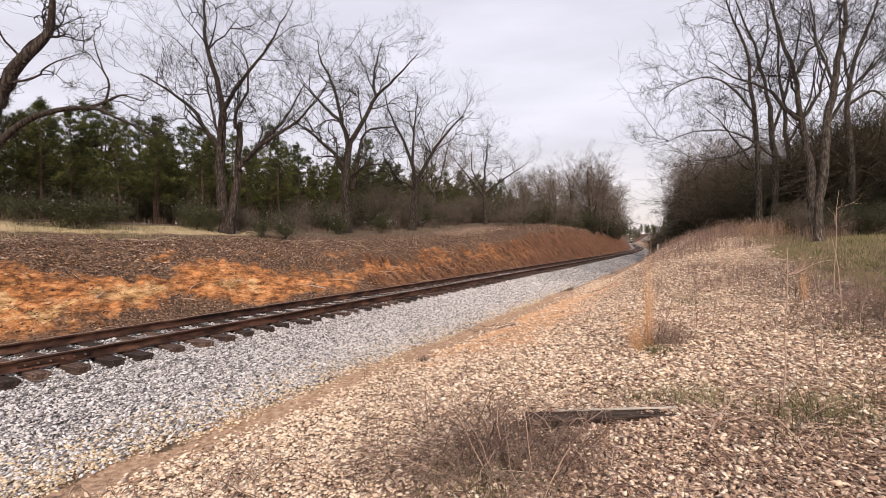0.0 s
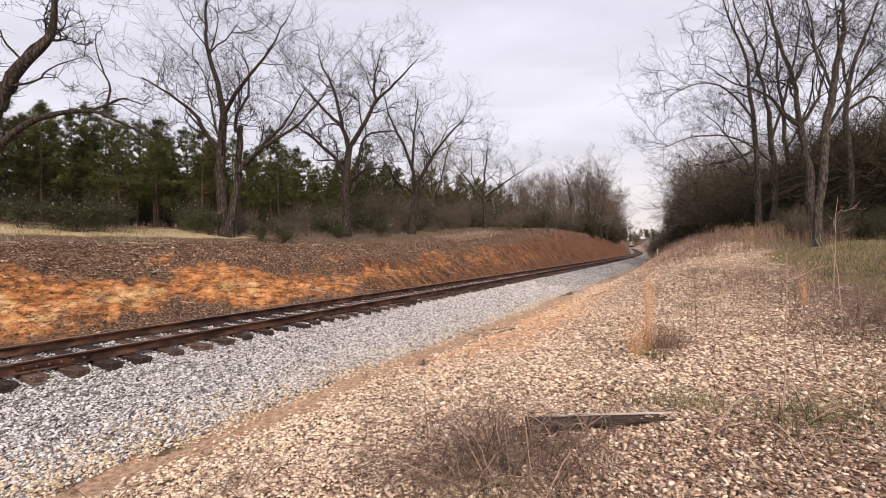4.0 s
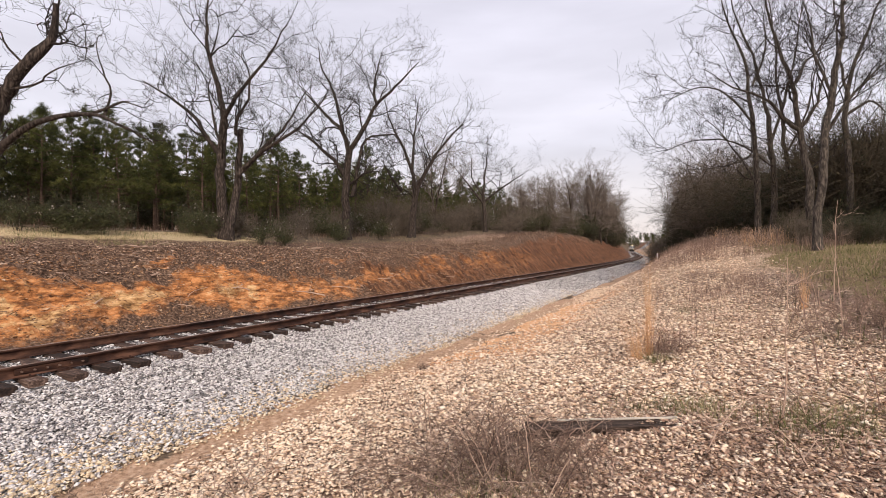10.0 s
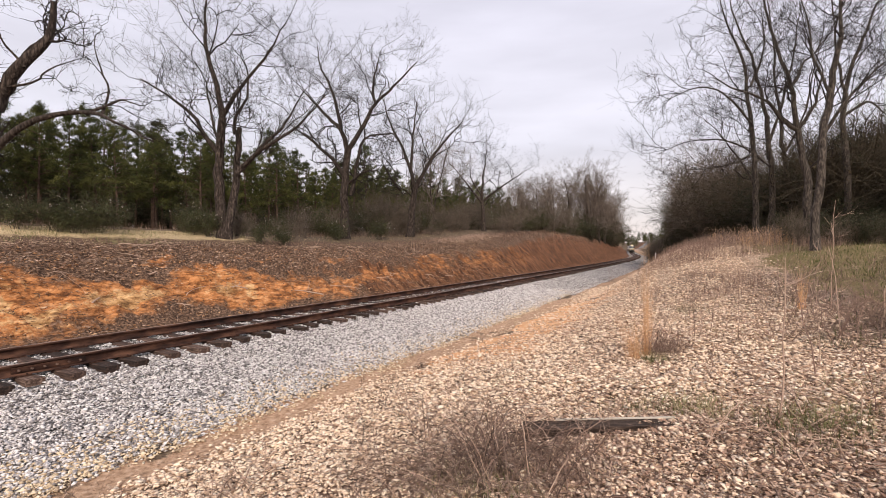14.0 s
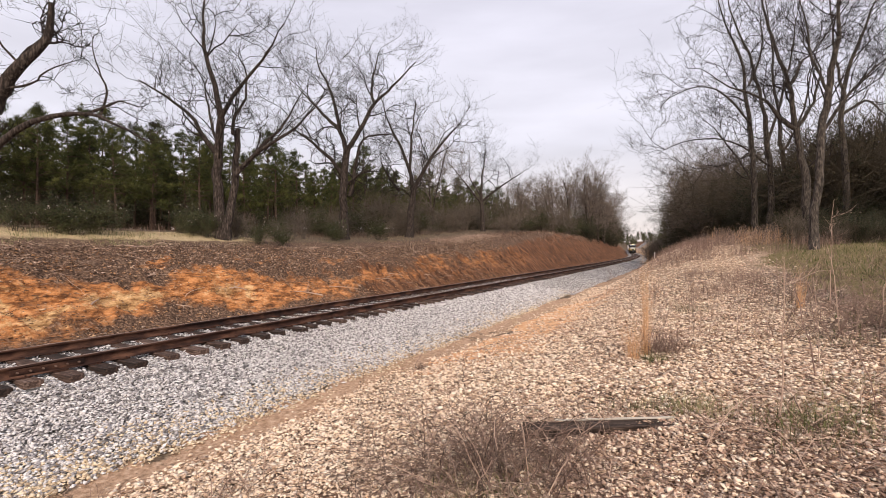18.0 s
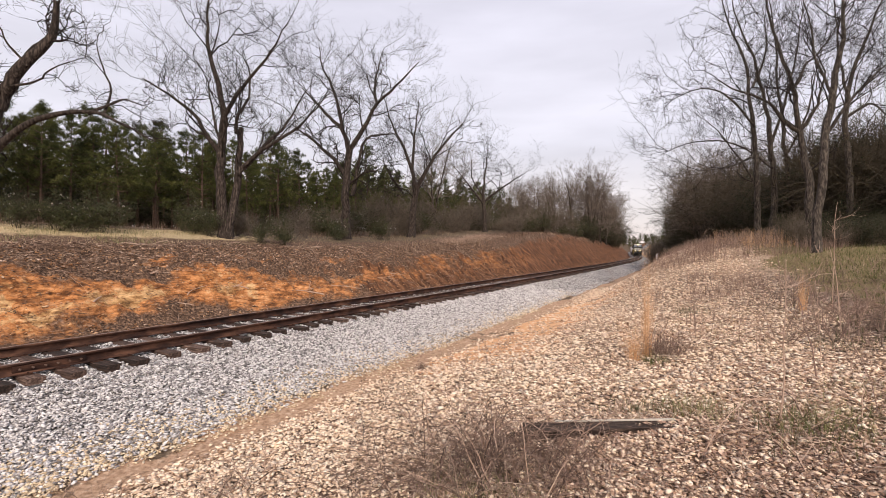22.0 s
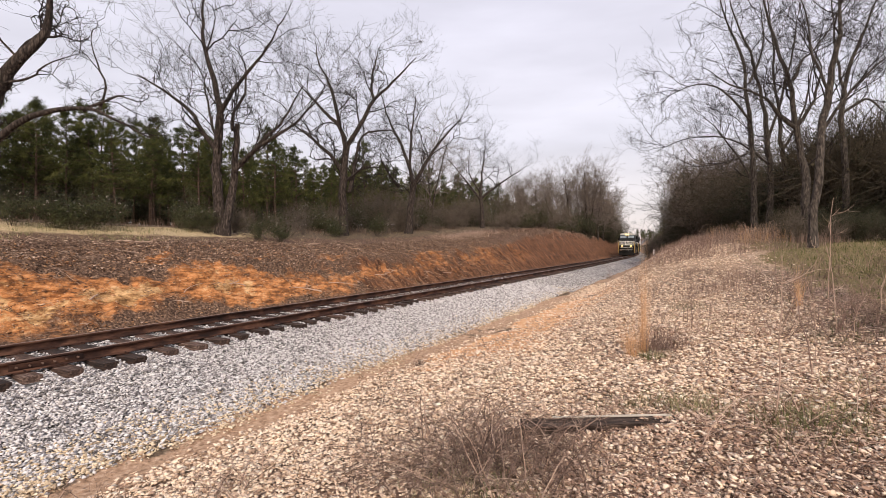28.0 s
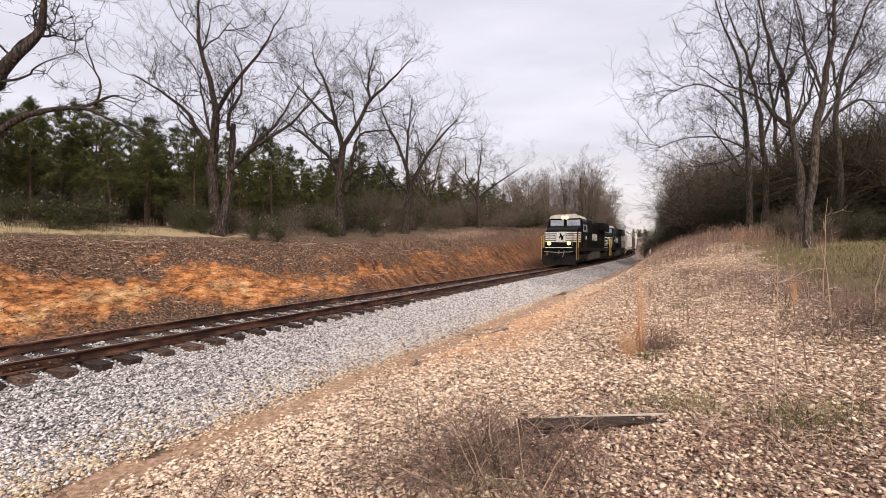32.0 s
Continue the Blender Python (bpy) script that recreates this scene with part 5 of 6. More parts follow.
def bramble(at, canes, reach, height, seed, label, material):
    """A tangle of arching dead canes."""
    rs = np.random.RandomState(seed)
    thing = tagged(new("bramble"), label, "bramble", "dead brambles")
    thing.matrix_basis = pose(*at)
    n = 9
    f = np.linspace(0, 1, n)[None]
    a = rs.uniform(0, 6.28, canes)
    root = np.concatenate([rs.normal(0, reach * 0.42, (canes, 2)), np.full((canes, 1), -0.03)], 1)
    run, rise = reach * rs.uniform(0.25, 1.0, canes)[:, None], height * rs.uniform(0.15, 1.0, canes)[:, None] ** 1.5
    bend = rs.normal(0, 0.35, canes)[:, None]
    p = np.stack([root[:, :1] + run * f * np.cos(a[:, None] + bend * f), root[:, 1:2] + run * f * np.sin(a[:, None] + bend * f), root[:, 2:] + rise * np.sin(f * np.pi * rs.uniform(0.45, 1.0, canes)[:, None])], -1)
    p += rs.normal(0, 0.008, p.shape)
    for k in range(min(canes, 20)):
        t = Tubes()
        t.add(p[k] * np.array([1, 1, 1.2]), np.linspace(0.0048, 0.0022, n), 4)
        child("cane", t.mesh("cane", material), thing)
    t = Tubes()
    t.many(p, np.repeat(rs.uniform(0.002, 0.005, canes)[:, None], n, 1) * np.linspace(1, 0.5, n), 3)
    m = canes * 2
    i, j = rs.randint(0, canes, m), rs.randint(2, n, m)
    sprout(rs, t, p[i, j], rs.normal(0, 1, (m, 3)) + np.array([0, 0, 0.4]), rs.uniform(0.06, 0.26, m), np.full(m, 0.0016), 1, 0.05, 0.25, kids=(2,), thin=0.0013)
    tagged(child("tangle", t.mesh("tangle", M_TANGLE if material is M_STALK else material), thing), kind="stuff")
    return thing


def branch_on_ground(at, length, radius, turn, seed, label, material=None):
    rs = np.random.RandomState(seed)
    thing = tagged(new("fallen_branch"), label, "branch", "fallen branches")
    thing.matrix_basis = pose(*at, 0, rs.uniform(-14, 6), turn)
    n = 7
    f = np.linspace(0, 1, n)
    p = np.stack([length * (f - 0.5), 0.16 * length * np.sin(f * rs.uniform(2, 5) + rs.uniform(0, 3)), 0.05 + 0.06 * length * np.sin(f * 3.1)], -1)
    t = Tubes()
    t.add(p, np.linspace(radius, radius * 0.4, n), 6)
    child("stick", t.mesh("stick", material or M_OLDWOOD), thing)
    t = Tubes()
    i = rs.randint(2, n, 3)
    sprout(rs, t, p[i], rs.normal(0, 1, (3, 3)) * np.array([1, 1, 0.4]), length * rs.uniform(0.2, 0.45, 3), np.full(3, radius * 0.4), 1, 0, 0.2, kids=(2,), thin=0.003)
    tagged(child("side_twig", t.mesh("side_twig", material or M_OLDWOOD), thing), kind="stuff")
    return thing


rs = np.random.RandomState(77)
# the straw-coloured and green strip along the top of the bank
x, y = scatter(rs, 15000, -15.5, -9.5, 0, 46, 1.1)
keep = rs.uniform(size=len(x)) > 0.85 * smooth(14, 22, y)
x, y = x[keep], y[keep]
carpet("bank_top_grass", x, y, 0.09, 0.7, 0.007, M_DRY, "short straw-coloured grass along the bank's top", 1)
x, y = scatter(rs, 15000, -14.5, -9.9, 1, 40, 1.0)
keep = (fbm(x * 0.5, y * 0.5, 3, 71) > 0.46) & (rs.uniform(size=len(x)) > 0.93 * smooth(13, 20, y))
carpet("bank_top_green", x[keep], y[keep], 0.19, 0.6, 0.007, M_GREEN, "patches of green grass on the bank's top", 2)
x, y = scatter(rs, 3400, -19, -14, 1, 50, 1.0)
carpet("tall_dead_grass", x, y, 0.55, 0.6, 0.006, M_CHIP, "tall dead grass before the shrubs", 3)
x, y = scatter(rs, 2600, -11.5, -8.6, 36, 50, 1.0)
keep = fbm(x * 0.4, y * 0.3, 3, 73) > 0.42
carpet("pale_grass_mound", x[keep], y[keep], 0.5, 0.9, 0.007, M_STALK, "pale drooping dead grass on the bank", 4)
x, y = scatter(rs, 9000, -9.6, -6.4, 24, 110, 1.2)
keep = fbm(x * 0.6, y * 0.4, 3, 74) > 0.44
carpet("bank_edge_weeds", x[keep], y[keep], 0.55, 0.8, 0.012, M_CHIP, "ragged brown weeds hanging over the bank's edge", 14)
# turf beside the wood
x, y = around(rs, 26000, 9, 46, -6, 24)
u = x - track_x(y)
keep = (u > 10.2) & (rs.uniform(size=len(x)) < smooth(10.5, 14, u) * (0.35 + 0.65 * smooth(0.4, 0.6, fbm(x * 0.5, y * 0.5, 3, 75))))
carpet("turf_grass", x[keep], y[keep], 0.16, 0.6, 0.010, M_TURF, "dull green grass before the wood", 5)
x, y = around(rs, 6000, 8, 46, -8, 24)
u = x - track_x(y)
keep = (u > 9.6) & (rs.uniform(size=len(x)) < 0.25 + 0.6 * smooth(0.45, 0.6, fbm(x * 0.6, y * 0.6, 3, 79)))
carpet("dry_turf_grass", x[keep], y[keep], 0.17, 0.9, 0.004, M_DRY, "dry tan grass among the green", 6)
x, y = around(rs, 26000, 10, 36, -15, 22)
u = x - track_x(y)
keep = (u > 6.2) & (fbm(x * 0.7, y * 0.7, 3, 87) > 0.42) & (rs.uniform(size=len(x)) < smooth(9, 15, np.hypot(x, y)))
carpet("knoll_weeds", x[keep], y[keep], 0.16, 1.5, 0.0035, M_STALK, "thin brown dead weeds over the knoll", 9)
x, y = scatter(rs, 17000, 6.8, 11.5, 15, 33, 0.8)
keep = (fbm(x * 0.8, y * 0.8, 3, 89) > 0.45) & (rs.uniform(size=len(x)) < smooth(6.6, 9.0, x - track_x(y)))
carpet("knoll_edge_weeds", x[keep], y[keep], 0.40, 0.30, 0.004, M_CANE, "thin dead weed stems along the knoll's edge", 10, -0.3)
# low brush at the turf's far edge
copies(browns, [on_land(rng.uniform(2.4, 9.5), rng.uniform(25.5, 31)) for _ in range(9)], 45, 0.25, 0.45)
copies(darks, [on_land(rng.uniform(3.5, 11), rng.uniform(26, 32)) for _ in range(24)], 46, 0.3, 0.55)
# broomsedge on the knoll
x, y = patch(rs, 1.8, 29.0, 3.0, 1500)
keep = (fbm(x * 0.9, y * 0.9, 3, 83) > 0.47) & (x - track_x(y) > 10.4)
x, y = x[keep], y[keep]
carpet("knoll_broomsedge", x, y, 0.8, 0.22, 0.005, M_REDGRASS, "reddish dead broomsedge on the knoll", 7, -0.3)
x, y = patch(rs, 1.8, 28.0, 4.6, 8000)
keep = (fbm(x * 0.9, y * 0.9, 3, 85) > 0.44) & (x - track_x(y) > 9.4 + 0.8 * rs.normal(size=len(x)))
x, y = x[keep], y[keep]
carpet("knoll_dead_weeds", x, y, 0.55, 0.30, 0.005, M_CANE, "brown dead weeds on the knoll", 8, -0.3)

SEDGE = "tall orange tuft of dead broomsedge grass on the gravel"
clump("broomsedge_tuft", on_land(-0.70, 7.85), 130, 1.66, 0.030, 0.075, M_REDGRASS, 1, SEDGE, 0.0017, "broomsedge tufts", 0.0)
clump("broomsedge_tuft", on_land(-0.84, 7.62), 140, 0.75, 0.05, 0.5, M_REDGRASS, 2, SEDGE.replace("tall", "short"), 0.002, "broomsedge tufts", -0.2)
clump("broomsedge_tuft", on_land(2.0, 12.6), 80, 0.95, 0.04, 0.2, M_REDGRASS, 3, SEDGE, 0.003, "broomsedge tufts", 0.0)
clump("broomsedge_tuft", on_land(6.6, 20.0), 300, 1.5, 0.22, 0.22, M_REDGRASS, 4, SEDGE.replace("gravel", "turf"), 0.007, "broomsedge tufts")
clump("broomsedge_tuft", on_land(5.4, 15.6), 260, 1.3, 0.3, 0.25, M_REDGRASS, 5, SEDGE.replace("gravel", "turf"), 0.006, "broomsedge tufts")
for k, (gx, gy, n, h, r) in enumerate(((0.05, 5.1, 300, 0.20, 0.20), (0.85, 4.6, 300, 0.19, 0.2), (1.1, 5.0, 260, 0.20, 0.2), (-0.35, 5.0, 200, 0.16, 0.2), (-1.45, 3.0, 220, 0.15, 0.22), (-1.05, 3.0, 180, 0.14, 0.2), (-0.45, 7.6, 160, 0.16, 0.16), (-0.1, 13.5, 160, 0.25, 0.3), (1.6, 6.2, 160, 0.14, 0.25), (2.1, 8.6, 160, 0.16, 0.3))):
    clump("grass_tuft", on_land(gx, gy), n, h, r, 0.9, M_TURF if k % 2 else M_GREEN, 30 + k, "small green grass tuft among the gravel", 0.0034, "green tufts", 0.0)
clump("dead_tussock", on_land(-4.66, 7.6), 240, 0.15, 0.08, 0.8, M_TANGLE, 71, "small dark dead tussock in the sandy ditch", 0.004, "dead tussocks")
clump("dead_tussock", on_land(-0.52, 7.45), 200, 0.16, 0.10, 0.9, M_TURF, 72, "low dull green tussock at the tall grass's foot", 0.003, "dead tussocks")
stalk(on_land(-5.0, 7.9), 0.42, 500, "thin pale bent stem in the sandy ditch", (0.22, 0.1), M_CANE, 3, 0.004)
stalk(on_land(-4.3, 8.2), 0.40, 501, "thin pale bent stem in the sandy ditch", (-0.25, 0.1), M_CANE, 3, 0.004)
rng = random.Random(12)
for k in range(12):
    r, a = rng.uniform(5, 16), radians(rng.uniform(-22, 14))
    clump("dry_tuft", on_land(r * math.sin(a), r * math.cos(a)), 70, rng.uniform(0.10, 0.24), 0.07, 1.5, M_DRY, 50 + k, "small tuft of dry straw-coloured grass", 0.0014, "dry tufts", -0.2)

DW = "tall bare dead weed with forked twigs"
for k, (sx, sy, h, lean) in enumerate(((3.3, 9.0, 2.2, (0.3, 0.1)), (4.6, 12.0, 2.4, (-0.3, 0.2)), (2.9, 6.8, 1.7, (-0.5, 0.2)), (3.2, 6.4, 1.3, (0.3, 0.1)), (4.4, 9.2, 1.6, (0.2, 0.0)), (1.8, 14.0, 1.9, (-0.1, 0.1)))):
    stalk(on_land(sx, sy), h, 400 + k, DW, lean, M_CANE if k % 2 else M_STALK, 13, 0.009)
BR = "tangle of bare reddish-brown dead canes on the gravel"
bramble(on_land(-1.62, 3.45), 140, 0.95, 0.62, 1, BR, M_STALK)
bramble(on_land(-1.15, 3.2), 100, 0.8, 0.5, 2, BR, M_STALK)
bramble(on_land(-1.35, 3.35), 80, 0.8, 0.45, 9, BR.replace("reddish-brown", "dark brown"), M_CANE)
bramble(on_land(-0.95, 3.55), 45, 0.6, 0.42, 10, BR.replace("reddish-brown", "dark brown"), M_CANE)
bramble(on_land(-2.0, 3.0), 45, 0.6, 0.30, 3, BR, M_STALK)
bramble(on_land(-0.45, 7.95), 150, 0.36, 0.46, 4, "small brown dead bush beside the tall grass", M_CANE)
bramble(on_land(-3.3, 2.35), 26, 0.45, 0.32, 5, "sparse dead weeds beside the sandy ditch", M_STALK)
bramble(on_land(-4.35, 2.0), 26, 0.45, 0.30, 6, "sparse dead weeds beside the sandy ditch", M_STALK)
bramble(on_land(0.7, 4.3), 24, 0.7, 0.3, 7, "thin dead canes over leaf litter", M_STALK)
bramble(on_land(1.5, 5.6), 30, 0.9, 0.42, 8, "thin dead canes over leaf litter", M_STALK)
for k in range(20):
    r, a = rng.uniform(9, 20), radians(rng.uniform(9, 19))
    bramble(on_land(r * math.sin(a), r * math.cos(a)), 22, rng.uniform(0.6, 1.3), rng.uniform(0.35, 0.8), 20 + k, "reddish-brown dead weeds beside the turf", M_CANE if k % 2 else M_TANGLE)
for k in range(11):
    bramble(on_land(rng.uniform(-0.2, 3.8), rng.uniform(25.0, 31)), 50, rng.uniform(0.7, 1.2), rng.uniform(0.5, 0.95), 60 + k, "pinkish-brown dead weeds along the knoll's crest", M_STALK)
ST = "thin pale dead weed stalk standing in the gravel"
for k, (sx, sy, h, lean, dark) in enumerate(((0.65, 4.95, 1.45, (0.02, 0.0), 0), (0.10, 4.25, 0.36, (-0.05, 0.03), 0), (1.15, 6.5, 1.30, (-0.25, 0.1), 1), (1.35, 5.2, 1.0, (-0.3, 0.1), 1), (2.4, 12.0, 2.3, (0.05, 0.1), 0),
                                             (1.95, 9.2, 1.5, (-0.1, 0.2), 0), (1.55, 6.9, 0.9, (0.15, 0.0), 0), (0.6, 8.8, 0.8, (0.0, 0.1), 1), (0.2, 9.6, 0.7, (0.1, 0.0), 1), (2.6, 9.9, 1.7, (0.3, 0.1), 0), (-0.9, 3.6, 0.7, (0.5, -0.2), 0))):
    stalk(on_land(sx, sy), h, 100 + k, ST.replace("pale", "dark") if dark else ST, lean, M_CANE if dark else M_STALK, 8 if h > 0.5 else 3, 0.009 if h > 1 else 0.005)
for k in range(46):
    r, a = rng.uniform(6, 26), radians(rng.uniform(-12, 15))
    dark = rng.random() < 0.5
    stalk(on_land(r * math.sin(a), r * math.cos(a)), rng.uniform(0.4, 1.3), 200 + k, ST.replace("pale", "brown") if dark else ST, (rng.uniform(-0.2, 0.2), rng.uniform(-0.2, 0.2)), M_CANE if dark else M_STALK, 7, 0.005)
for k in range(14):
    r, a = rng.uniform(3.5, 9), radians(rng.uniform(-60, -20))
    if r * math.sin(a) - float(track_x(r * math.cos(a))) > 4.6:
        stalk(on_land(r * math.sin(a), r * math.cos(a)), rng.uniform(0.2, 0.5), 300 + k, ST.replace("pale", "brown"), (rng.uniform(-0.1, 0.1), rng.uniform(-0.1, 0.1)), M_TWIG, 6, 0.003)

# dead leaves on the gravel and among the weeds
def dead_leaves(name, x, y, low, high, seed, label):
    rs = np.random.RandomState(seed)
    d = unit(rs.normal(0, 1, (len(x), 3)) * np.array([1, 1, 0.35]))
    s = unit(np.cross(d, np.array([0, 0, 1.0]) + rs.normal(0, 0.35, d.shape)))
    ln = rs.uniform(low, high, len(x))[:, None]
    c = np.stack([x, y, land(x, y) + rs.uniform(0.4, 1.4, len(x)) * high], -1)
    up = np.cross(s, d)
    verts = np.stack([c - d * ln, c + s * ln * 0.5 + up * ln * 0.25, c + d * ln, c - s * ln * 0.5 + up * ln * 0.25], 1).reshape(-1, 3)
    tri = np.array([(0, 1, 2), (0, 2, 3)])
    me = mesh_of(name, verts, (tri[None] + (np.arange(len(x)) * 4)[:, None, None]).reshape(-1, 3), M_DEADLEAF)
    return tagged(new(name, me), label, "leaves", kind="stuff")


x, y = around(rs, 90000, 1.8, 13, -34, 24)
keep = rs.uniform(size=len(x)) < 0.10 + 0.5 * smooth(8.0, 9.6, x - track_x(y)) * (1 - smooth(4.4, 6.0, y)) + 0.86 * smooth(0.42, 0.58, fbm(x * 0.8 + 3, y * 0.8, 3, 91)) * smooth(7.2, 9.5, x - track_x(y))
dead_leaves("dead_leaves", x[keep], y[keep], 0.009, 0.028, 3, "brown curled dead leaves among the stones")
x, y = around(rs, 5000, 9, 30, -14, 24)
keep = (x - track_x(y) > 6.0) & (x - track_x(y) < 11.0)
dead_leaves("knoll_leaves", x[keep], y[keep], 0.03, 0.06, 4, "dead leaves scattered over the knoll")
x, y = scatter(rs, 4500, -10, -5.5, 2, 40, 1.0)
dead_leaves("bank_leaves", x, y, 0.03, 0.07, 5, "dead leaves scattered over the bank's top")

# larger pale stones among the leaf litter
x, y = around(rs, 2600, 2.2, 7.5, -20, 24)
keep = x - track_x(y) > 7.6
stones("pale_stones", x[keep], y[keep], rs.uniform(0.03, 0.07, int(keep.sum())), M_GRAVEL, "pale broken stones among dead leaves", 15, sink=0.2, flat=0.65)

# fine broken twigs lying everywhere underfoot
x, y = around(rs, 7000, 1.6, 14, -40, 24)
keep = x - track_x(y) > 5.2
x, y = x[keep], y[keep]
n = len(x)
a = rs.uniform(0, 6.28, n)
ln = rs.uniform(0.03, 0.16, n)[:, None] * (0.4 + 0.6 * rs.uniform(0, 1, n)[:, None])
d = np.stack([np.cos(a), np.sin(a), rs.normal(0.05, 0.18, n)], -1) * ln
c = np.stack([x, y, land(x, y) + rs.uniform(0.015, 0.045, n)], -1)
bow = np.stack([-np.sin(a), np.cos(a), rs.normal(0, 0.4, n)], -1) * ln * rs.normal(0, 0.15, n)[:, None]
t = Tubes()
t.many(np.stack([c - d, c + bow, c + d], 1), np.repeat(rs.uniform(0.0012, 0.0032, n)[:, None], 3, 1), 3)
tagged(new("twig_litter", t.mesh("twig_litter", M_CANE)), "fine broken twigs littering the gravel", "twigs", kind="stuff")

# one cane bent over to the ground
arch = tagged(new("bent_cane"), "long pale cane bent over in an arch to the ground", "cane")
arch.matrix_basis = pose(*on_land(0.04, 4.1))
f = np.linspace(0, 1, 12)
t = Tubes()
t.add(np.stack([0.74 * f, 0.74 * f + 0.03 * np.sin(f * 5), 0.36 * np.sin(np.pi * f) ** 0.8 + 0.10 * f], -1), np.linspace(0.005, 0.003, 12), 5)
child("cane", t.mesh("cane", M_STALK), arch)

# sticks and roots on the bank
x, y = scatter(rs, 7000, -10.2, -3.4, 2, 34, 1.1)
keep = rs.uniform(size=len(x)) < 0.3 + 0.7 * smooth(-5.2, -6.4, x - track_x(y))
x, y = x[keep], y[keep]
n = len(x)
a = rs.uniform(0, 6.28, n)
ln = rs.uniform(0.06, 0.32, n)[:, None] * (0.35 + 0.65 * rs.uniform(0, 1, n)[:, None])
d = np.stack([np.cos(a), np.sin(a), rs.normal(0.1, 0.2, n)], -1) * ln
c = np.stack([x, y, land(x, y) + rs.uniform(0.02, 0.08, n)], -1)
bow = np.stack([-np.sin(a), np.cos(a), rs.normal(0, 0.4, n)], -1) * ln * rs.normal(0, 0.2, n)[:, None]
t = Tubes()
t.many(np.stack([c - d, c + bow, c + d], 1), np.repeat(rs.uniform(0.003, 0.009, n)[:, None], 3, 1), 3)
tagged(new("bank_twigs", t.mesh("bank_twigs", M_CHIP)), "broken twigs and bark littering the clay bank", "twigs", kind="stuff")
for k in range(70):
    u, y = rng.uniform(-10.5, -4.2), rng.uniform(2, 30)
    branch_on_ground(beside(u, y), rng.uniform(0.5, 1.7), rng.uniform(0.012, 0.03), rng.uniform(-40, 220), k, "pale fallen branch lying on the clay bank", M_STALK)
block = tagged(new("wood_block"), "pale split wood block lying by the rail", "wood")
block.matrix_basis = pose(*beside(-2.2, 4.1), 0, 0, 30)
part("block", boxes((-0.14, 0.14, -0.07, 0.07, 0.0, 0.10), bevel=0.012), M_FLOWER, block)



# ---- the train ----
def wheelset(parent, y, r=0.50):
    axle = part("wheelset", rods([((-0.9, 0, 0), (0.9, 0, 0))], 0.08, 10), M_GRIME, parent)
    axle.matrix_basis = pose(0, y, r)
    for s in (-1, 1):
        bm = rods([((s * 0.70, 0, 0), (s * 0.82, 0, 0))], r, 20)
        for k in range(5):
            a = k * 2 * math.pi / 5
            rod(bm, (s * 0.82, math.cos(a) * r * 0.55, math.sin(a) * r * 0.55), (s * 0.84, math.cos(a) * r * 0.55, math.sin(a) * r * 0.55), r * 0.12, 8)
        part("wheel", bm, M_GRIME, axle)
    return axle


